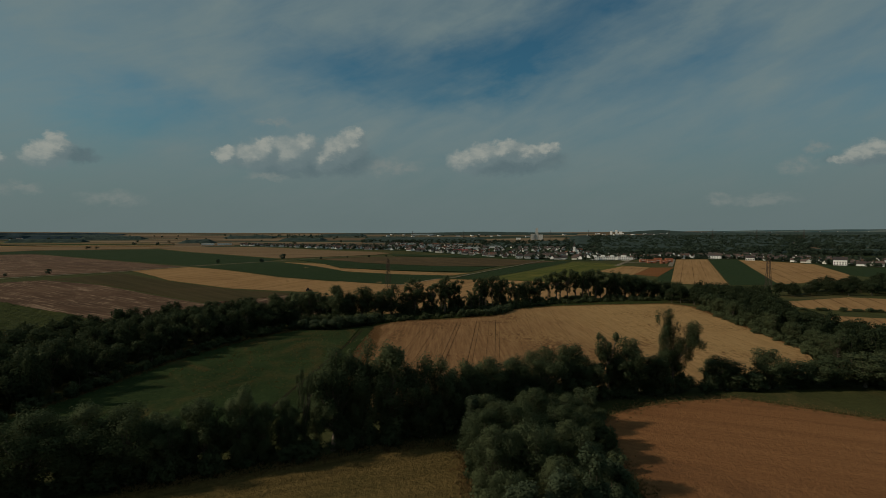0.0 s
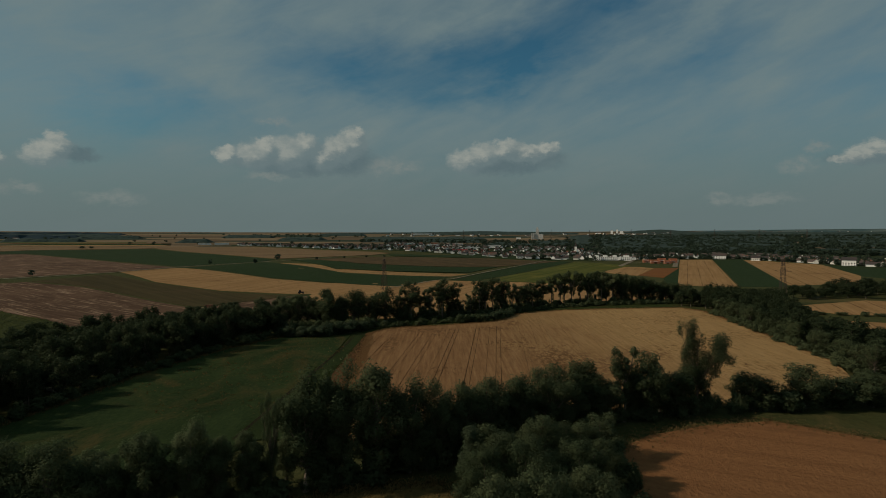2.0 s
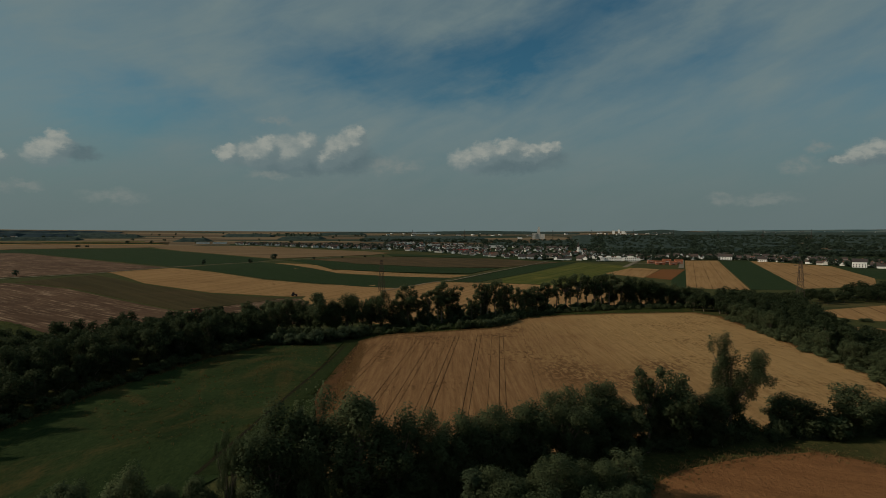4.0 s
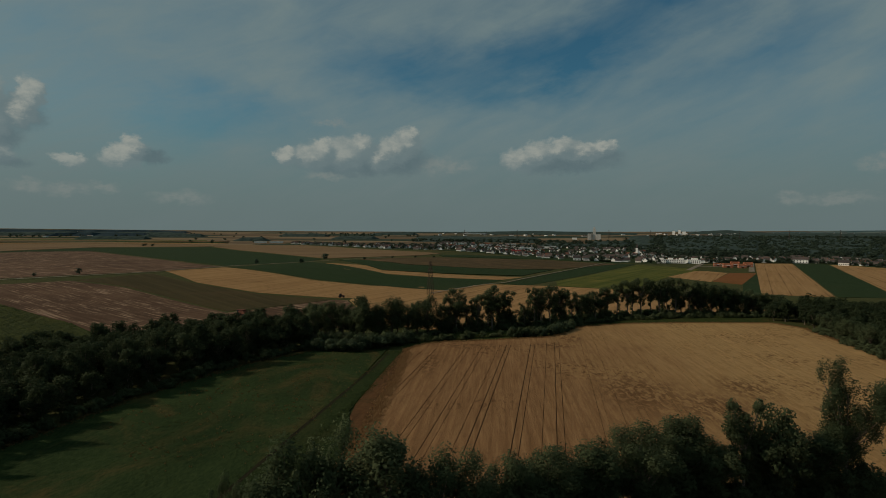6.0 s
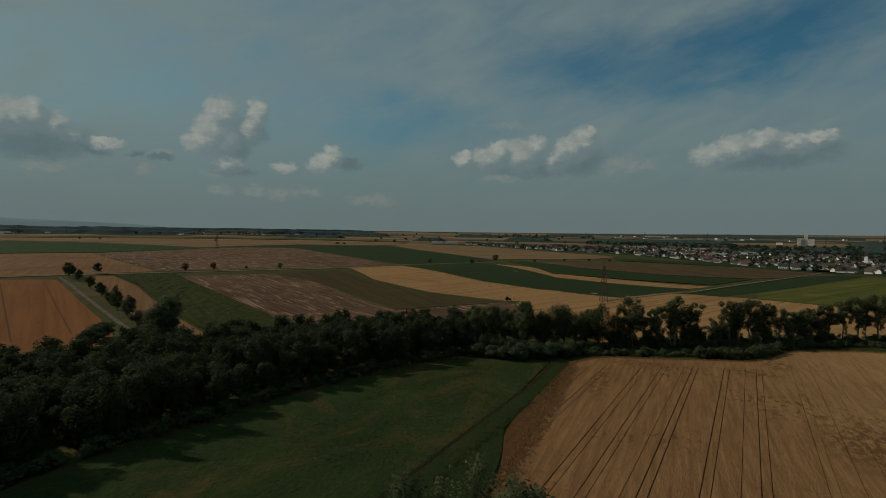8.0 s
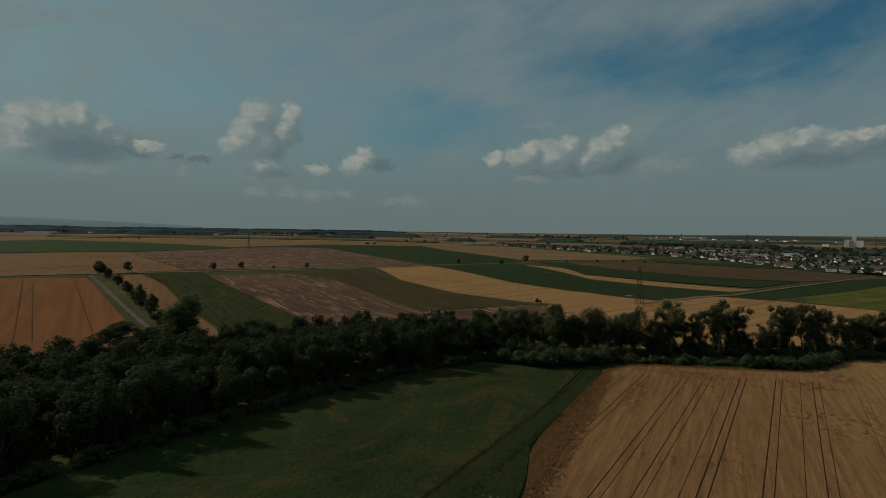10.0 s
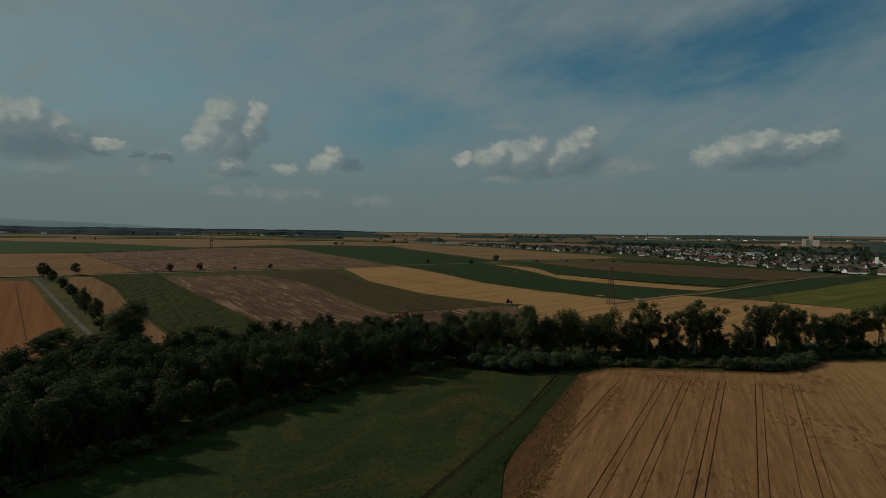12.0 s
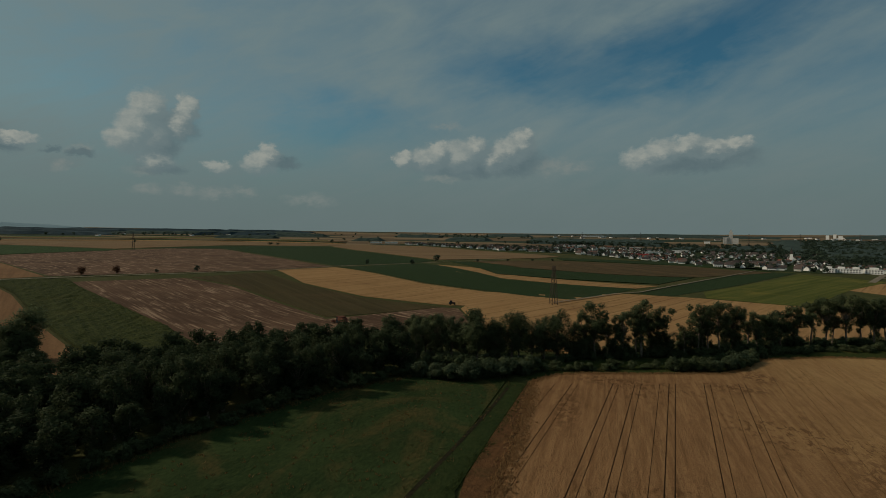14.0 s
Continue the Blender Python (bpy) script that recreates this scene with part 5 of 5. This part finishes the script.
x, y = polar(2.0, 1330)
block("hall", "long building with a crimson roof in the village", [("wall", "plaster", -22, -6, -1, 22, 6, 5), ("roof", "crimson", -23, -7, 5, 23, 7, 7.2)], x, y, -12)


def make_far_towns():
    """Pale specks of settlements on the far plain and slopes."""
    rng = random.Random(58)
    sites = []
    for a0, a1, r0, r1, count in ((22, 46, 4250, 4650, 60), (14, 24, 3300, 4200, 25), (-66, -36, 2850, 4300, 45), (-6, 14, 3200, 4300, 30)):
        for _ in range(count):
            x, y = polar(rng.uniform(a0, a1), rng.uniform(r0, r1))
            tall = rng.uniform(3.5, 6.5)
            sites.append((x, y, rng.uniform(0, 180), rng.uniform(12, 34), rng.uniform(8, 14), tall, tall + 2.5, 1))
    far_houses(sites, "far_towns", "pale specks of far settlements on the plain")


make_far_towns()


# ---- pylons ----
def pylon(x, y, tall, turn):
    """A lattice mast with crossarms."""
    ob = thing("pylon", "grey steel lattice power pylon standing in the fields", "pylon", "power pylons")
    levels = [(tall * s, 1.5 * (1 - s) + 0.70) for s in (0, 0.16, 0.32, 0.47, 0.6, 0.72, 0.83, 0.92, 1.0)]
    for sx, sy in ((-1, -1), (1, -1), (1, 1), (-1, 1)):
        verts, faces = [], []
        tube(verts, faces, (sx * 2.22, sy * 2.22, -0.5), (sx * 0.70, sy * 0.70, tall), 0.19, 0.13, 4)
        part("leg", mesh_from("leg", verts, faces, M["steel"]), ob)
    verts, faces = [], []
    ring = ((-1, -1), (1, -1), (1, 1), (-1, 1))
    for (z0, w0), (z1, w1) in zip(levels, levels[1:]):
        for k in range(4):
            (ax, ay), (bx, by) = ring[k], ring[(k + 1) % 4]
            tube(verts, faces, (ax * w0, ay * w0, z0), (bx * w1, by * w1, z1), 0.075, 0.075, 4)
            tube(verts, faces, (bx * w0, by * w0, z0), (ax * w1, ay * w1, z1), 0.075, 0.075, 4)
    part("bracing", mesh_from("bracing", verts, faces, M["steel"]), ob)
    for z, reach in ((tall * 0.72, 5.5), (tall * 0.90, 4.0)):
        verts, faces = [], []
        for s in (-1, 1):
            tube(verts, faces, (0, -0.5, z), (s * reach, 0, z + 0.2), 0.09, 0.06, 4)
            tube(verts, faces, (0, 0.5, z), (s * reach, 0, z + 0.2), 0.09, 0.06, 4)
            tube(verts, faces, (0, 0, z + 1.6), (s * reach, 0, z + 0.2), 0.12, 0.08, 4)
        part("crossarm", mesh_from("crossarm", verts, faces, M["steel"]), ob)
    ob.matrix_world = Matrix.Translation((x, y, height(x, y))) @ Matrix.Rotation(radians(turn), 4, "Z")


pylon(240, 400, 31.5, -55)
pylon(-50, 493, 27, -55)
pylon(-865, 901, 32, -55)
for az in (-3.2, 2.2, 11.2, 15.0, 19.0, 22.6, 26.4, 30.0, 33.6):
    pylon(*polar(az, 2550), 44, -55)


# ---- distance: woods and hills ----
def far_wood(spans, name, label, top, cell=34.0, seed=5, mat="forest"):
    """A closed wood seen from afar: a bumpy canopy over arcs of azimuth from and to, and distance from and to."""
    rng = random.Random(seed)
    verts, faces = [], []
    for a0, a1, r0, r1 in spans:
        na, nr = max(3, int(radians(a1 - a0) * (r0 + r1) / 2 / cell)), max(3, int((r1 - r0) / (cell * 1.6)))
        base = len(verts)
        for j in range(nr + 1):
            for i in range(na + 1):
                az, r = a0 + (a1 - a0) * i / na + rng.uniform(-0.3, 0.3) * (a1 - a0) / na, r0 + (r1 - r0) * j / nr + rng.uniform(-0.3, 0.3) * cell
                x, y = polar(az, r)
                edge = i in (0, na) or j in (0, nr)
                rim_share = min(1.0, 0.35 + 6.0 * min(i, na - i) / na)
                verts.append((x, y, height(x, y) + (-1.0 if edge else top * rim_share * rng.uniform(0.72, 1.12))))
        for j in range(nr):
            for i in range(na):
                k = base + j * (na + 1) + i
                faces.append((k, k + 1, k + na + 2, k + na + 1))
    thing(name, label, "wood", kind="stuff", data=mesh_from(name, verts, faces, M[mat]))


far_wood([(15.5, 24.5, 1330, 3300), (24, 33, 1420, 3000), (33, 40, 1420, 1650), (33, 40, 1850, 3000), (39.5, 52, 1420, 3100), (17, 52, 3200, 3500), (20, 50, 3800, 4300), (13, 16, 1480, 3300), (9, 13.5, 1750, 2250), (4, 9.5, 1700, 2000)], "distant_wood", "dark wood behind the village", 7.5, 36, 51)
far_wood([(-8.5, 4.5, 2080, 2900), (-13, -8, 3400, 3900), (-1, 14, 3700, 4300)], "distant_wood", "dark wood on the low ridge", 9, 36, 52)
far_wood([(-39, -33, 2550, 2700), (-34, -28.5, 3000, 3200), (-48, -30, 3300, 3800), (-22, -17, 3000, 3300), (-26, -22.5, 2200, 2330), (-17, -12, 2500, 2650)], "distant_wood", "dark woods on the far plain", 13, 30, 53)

far_wood([(-82, -47, 2950, 3350), (-82, -38, 3550, 3950), (-60, -30, 4150, 4350), (-82, -58, 4200, 4650), (-41, -33, 3150, 3300)], "distant_wood", "hazy blue woods on the far plain", 17, 45, 54, "forest_hazed")


def ridge(name, label, a0, a1, r, profile, mat):
    """A hill on the horizon: a solid swell of land whose crest follows profile, in metres."""
    verts, faces, count = [], [], 90
    for i in range(count + 1):
        az = a0 + (a1 - a0) * i / count
        s = i / count
        crest = max(2.0, float(np.interp(s, [p for p, _ in profile], [h for _, h in profile])) * (1 + 0.06 * noise.noise((s * 14, r * 0.01, 0))))
        for back, share in ((-560, -0.15), (-320, 0.45), (-130, 0.85), (0, 1.0), (50, 0.9), (100, 0.0)):
            x, y = polar(az, r + back)
            verts.append((x, y, height(x, y) - 4 + crest * share))
    for i in range(count):
        for j in range(5):
            k = i * 6 + j
            faces.append((k, k + 6, k + 7, k + 1))
    thing(name, label, "hills", kind="structure", data=mesh_from(name, verts, faces, M[mat], True))


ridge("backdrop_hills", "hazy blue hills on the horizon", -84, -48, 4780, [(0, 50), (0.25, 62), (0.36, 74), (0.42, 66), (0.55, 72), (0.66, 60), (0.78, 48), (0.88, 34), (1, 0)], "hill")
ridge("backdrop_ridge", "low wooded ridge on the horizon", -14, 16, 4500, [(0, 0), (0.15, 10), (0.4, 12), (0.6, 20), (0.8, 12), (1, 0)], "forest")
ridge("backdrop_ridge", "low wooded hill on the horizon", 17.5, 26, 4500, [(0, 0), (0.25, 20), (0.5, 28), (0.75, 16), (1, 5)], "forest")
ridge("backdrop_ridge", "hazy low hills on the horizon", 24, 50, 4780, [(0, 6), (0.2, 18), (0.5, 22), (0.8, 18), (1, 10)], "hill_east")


def make_far_trees():
    """Single crowns that break the outline of the distant woods."""
    rng = random.Random(91)
    spans = ((15, 24.5, 1310, 1500, 210), (24, 33, 1390, 1650, 190), (33, 40, 1390, 1500, 90), (33, 40, 1830, 1980, 70), (40, 52, 1390, 1600, 170), (13, 16, 1460, 1800, 60), (4, 13.5, 1660, 2250, 170),
             (-8.5, 4.5, 2030, 2300, 190), (15, 50, 1600, 3300, 2600), (-82, -34, 2950, 4000, 420), (-22, -8, 2950, 3950, 60), (-30, 14, 1900, 3900, 60))
    places = []
    for a0, a1, r0, r1, count in spans:
        for _ in range(count):
            x, y = polar(rng.uniform(a0, a1), rng.uniform(r0, r1))
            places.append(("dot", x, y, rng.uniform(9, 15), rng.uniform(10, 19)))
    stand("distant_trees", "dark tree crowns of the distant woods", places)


make_far_trees()


# ---- tractor on the field track ----
def make_tractor(x, y, turn):
    ob = thing("tractor", "small dark red tractor parked on the field track", "tractor")

    def solid(name, mat, x0, y0, z0, x1, y1, z1, taper=0.0):
        bm = bmesh.new()
        bmesh.ops.create_cube(bm, size=1.0)
        for v in bm.verts:
            k = 1 - taper if v.co.z > 0 else 1
            v.co = ((x0 + x1) / 2 + v.co.x * (x1 - x0) * k, (y0 + y1) / 2 + v.co.y * (y1 - y0) * k, (z0 + z1) / 2 + v.co.z * (z1 - z0))
        bmesh.ops.bevel(bm, geom=bm.edges[:], offset=0.08, segments=1, affect="EDGES")
        data = bpy.data.meshes.new(name)
        bm.to_mesh(data)
        bm.free()
        data.materials.append(M[mat])
        return part(name, data, ob)

    solid("bonnet", "tile_red", 0.3, -0.45, 0.9, 2.4, 0.45, 1.7)
    solid("chassis", "dark", -1.6, -0.4, 0.6, 2.3, 0.4, 1.0)
    solid("cab", "dark", -1.4, -0.75, 1.2, 0.3, 0.75, 2.75, 0.12)
    solid("cab_roof", "tile_red", -1.5, -0.8, 2.75, 0.4, 0.8, 2.92)
    for wx, r, w in ((-1.1, 0.9, 0.5), (1.7, 0.6, 0.4)):
        for side in (-1, 1):
            bm = bmesh.new()
            bmesh.ops.create_cone(bm, cap_ends=True, segments=18, radius1=r, radius2=r, depth=w)
            bmesh.ops.bevel(bm, geom=[e for e in bm.edges if len(e.link_faces) == 2 and e.calc_face_angle(0) > 1], offset=0.07, segments=1, affect="EDGES")
            bmesh.ops.rotate(bm, cent=(0, 0, 0), matrix=Matrix.Rotation(math.pi / 2, 3, "X"), verts=bm.verts)
            bmesh.ops.translate(bm, vec=(wx, side * 0.85, r), verts=bm.verts)
            data = bpy.data.meshes.new("wheel")
            bm.to_mesh(data)
            bm.free()
            data.materials.append(M["dark"])
            part("wheel", data, ob, "black rubber tyre")
    ob.matrix_world = Matrix.Translation((x, y, height(x, y) + 0.4)) @ Matrix.Rotation(radians(turn), 4, "Z")


make_tractor(-113, 455, 25)


def make_harvester(x, y, turn):
    """A red combine harvester: body, grain tank, cab, header reel and four wheels."""
    ob = thing("combine_harvester", "dark red combine harvester parked behind the trees", "harvester")

    def solid(name, mat, x0, y0, z0, x1, y1, z1, slope=0.0):
        verts = [(x0, y0, z0), (x1, y0, z0), (x1, y1, z0), (x0, y1, z0), (x0 + slope, y0, z1), (x1 - slope, y0, z1), (x1 - slope, y1, z1), (x0 + slope, y1, z1)]
        part(name, mesh_from(name, verts, [(0, 3, 2, 1), (4, 5, 6, 7), (0, 1, 5, 4), (1, 2, 6, 5), (2, 3, 7, 6), (3, 0, 4, 7)], M[mat]), ob)

    solid("body", "tile_red", -3.6, -1.3, 1.0, 1.6, 1.3, 2.9, 0.25)
    solid("grain_tank", "tile_red", -2.2, -1.25, 2.9, 0.6, 1.25, 3.7, -0.25)
    solid("cab", "dark", 1.6, -0.9, 1.5, 3.0, 0.9, 3.3, 0.15)
    solid("cab_roof", "tile_red", 1.5, -1.0, 3.3, 3.2, 1.0, 3.5, 0.05)
    solid("feeder", "tile_red", 2.6, -0.6, 0.5, 4.4, 0.6, 1.3, 0.2)
    solid("header", "tile_red", 4.2, -2.4, 0.25, 5.2, 2.4, 1.2, 0.15)
    verts, faces = [], []
    tube(verts, faces, (-1.5, 1.2, 3.4), (-1.8, 4.0, 3.9), 0.18, 0.18, 8)
    part("unloading_auger", mesh_from("unloading_auger", verts, faces, M["tile_red"], True), ob)
    for wx, r, w in ((1.6, 0.9, 0.6), (-2.7, 0.6, 0.4)):
        for side in (-1, 1):
            verts, faces = [], []
            tube(verts, faces, (wx, side * 1.45 - w / 2, r), (wx, side * 1.45 + w / 2, r), r, r, 18)
            faces += [tuple(range(18)), tuple(range(35, 17, -1))]
            part("wheel", mesh_from("wheel", verts, faces, M["dark"]), ob, "black rubber tyre")
    ob.matrix_world = Matrix.Translation((x, y, height(x, y) + 0.35)) @ Matrix.Rotation(radians(turn), 4, "Z")


make_harvester(-149, 368, 160)


# ---- grass and ears ----
def tufts(name, label, places, tall, mat, seed):
    """Many small tufts of blades. places: x, y and the height on which they stand."""
    rng = np.random.default_rng(seed)
    spot = np.repeat(np.array(places, float), 4, axis=0)
    count = len(spot)
    base = spot + np.concatenate([rng.normal(scale=0.22, size=(count, 2)), np.zeros((count, 1))], 1)
    a = rng.uniform(0, 6.28, count)
    side = np.stack([np.cos(a), np.sin(a), 0 * a], 1) * (tall * rng.uniform(0.16, 0.36, count))[:, None]
    tip = base + np.concatenate([rng.normal(scale=0.25, size=(count, 2)), (tall * rng.uniform(0.5, 1.2, count))[:, None]], 1)
    verts = np.stack([base - side, base + side, tip], 1).reshape(-1, 3)
    thing(name, label, "grass", kind="stuff", data=mesh_from(name, verts, np.arange(count * 3).reshape(-1, 3), M[mat]))


def scatter(outline, count, lift, seed, bunch=0.0):
    rng = random.Random(seed)
    xs, ys = [p[0] for p in outline], [p[1] for p in outline]
    spots = []
    while len(spots) < count:
        x, y = rng.uniform(min(xs), max(xs)), rng.uniform(min(ys), max(ys))
        if inside(x, y, outline) and noise.noise((x * 0.07, y * 0.07, seed)) > rng.uniform(-0.6, 0.6) * bunch:
            spots.append((x, y, height(x, y) + lift))
    return spots


def edge(line, count, spread_by, lift, seed):
    rng = random.Random(seed)
    legs = [math.hypot(q[0] - p[0], q[1] - p[1]) for p, q in zip(line, line[1:])]
    spots = []
    for _ in range(count):
        k = rng.choices(range(len(legs)), legs)[0]
        s, (p, q) = rng.random(), (line[k], line[k + 1])
        x, y = p[0] + (q[0] - p[0]) * s + rng.gauss(0, spread_by), p[1] + (q[1] - p[1]) * s + rng.gauss(0, spread_by)
        spots.append((x, y, height(x, y) + lift))
    return spots


M["blade"] = leaf_material("grass_blades", (0.026, 0.042, 0.012), (0.060, 0.072, 0.024))
M["blade_dry"] = leaf_material("dry_blades", (0.085, 0.058, 0.024), (0.20, 0.135, 0.060))
M["ear"] = leaf_material("wheat_ears", (0.14, 0.075, 0.032), (0.30, 0.18, 0.085))
tufts("grass", "tall green grass tufts of the meadow", scatter([(-115, 155), (-110, 183), (-105, 216), (-92, 256), (-76, 281), (-60, 289), (-37, 288), (-36, 150), (-80, 130), (-110, 120)], 6500, 0.28, 1, 0.4), 0.20, "blade", 2)
tufts("strip_grass", "tall grass along the meadow strip", edge([(-43, 280), (-43.4, 252), (-45, 229), (-47.8, 189), (-50, 150)], 450, 0.9, 0.22, 31) + edge([(-35.8, 284), (-36.5, 252), (-37.4, 229), (-39, 210), (-42.2, 170)], 600, 0.8, 0.4, 32), 0.32, "blade", 33)
tufts("dry_grass", "dry yellow grass tufts in the meadow", scatter([(-100, 190), (-92, 250), (-60, 288), (-40, 286), (-44, 170), (-70, 160)], 450, 0.28, 5, 1.0)
      + edge([(-116, 152), (-110, 183), (-105, 216), (-92, 256), (-75, 281)], 700, 1.0, 0.3, 6), 0.5, "blade_dry", 3)
tufts("wheat_ears", "ragged ears along the margins of the wheat", edge(WHEAT_NORTH + [(160, 300), (152, 227)], 4500, 0.9, 0.45, 7)
      + edge([(-33.5, 279), (-31, 234), (-29.5, 200), (-28, 160)], 1800, 1.2, 0.5, 8), 0.7, "ear", 4)
tufts("field_margin", "dry grass along the field margins", edge([(38, 101), (37, 126), (41, 143), (53, 153), (70, 160), (88, 163), (117, 143), (190, 110)], 2000, 2.0, 0.25, 9)
      + edge([(-64, 103), (-37, 114), (-18, 123), (0, 128), (5, 120), (6, 90)], 1500, 1.4, 0.3, 10), 0.5, "blade_dry", 5)
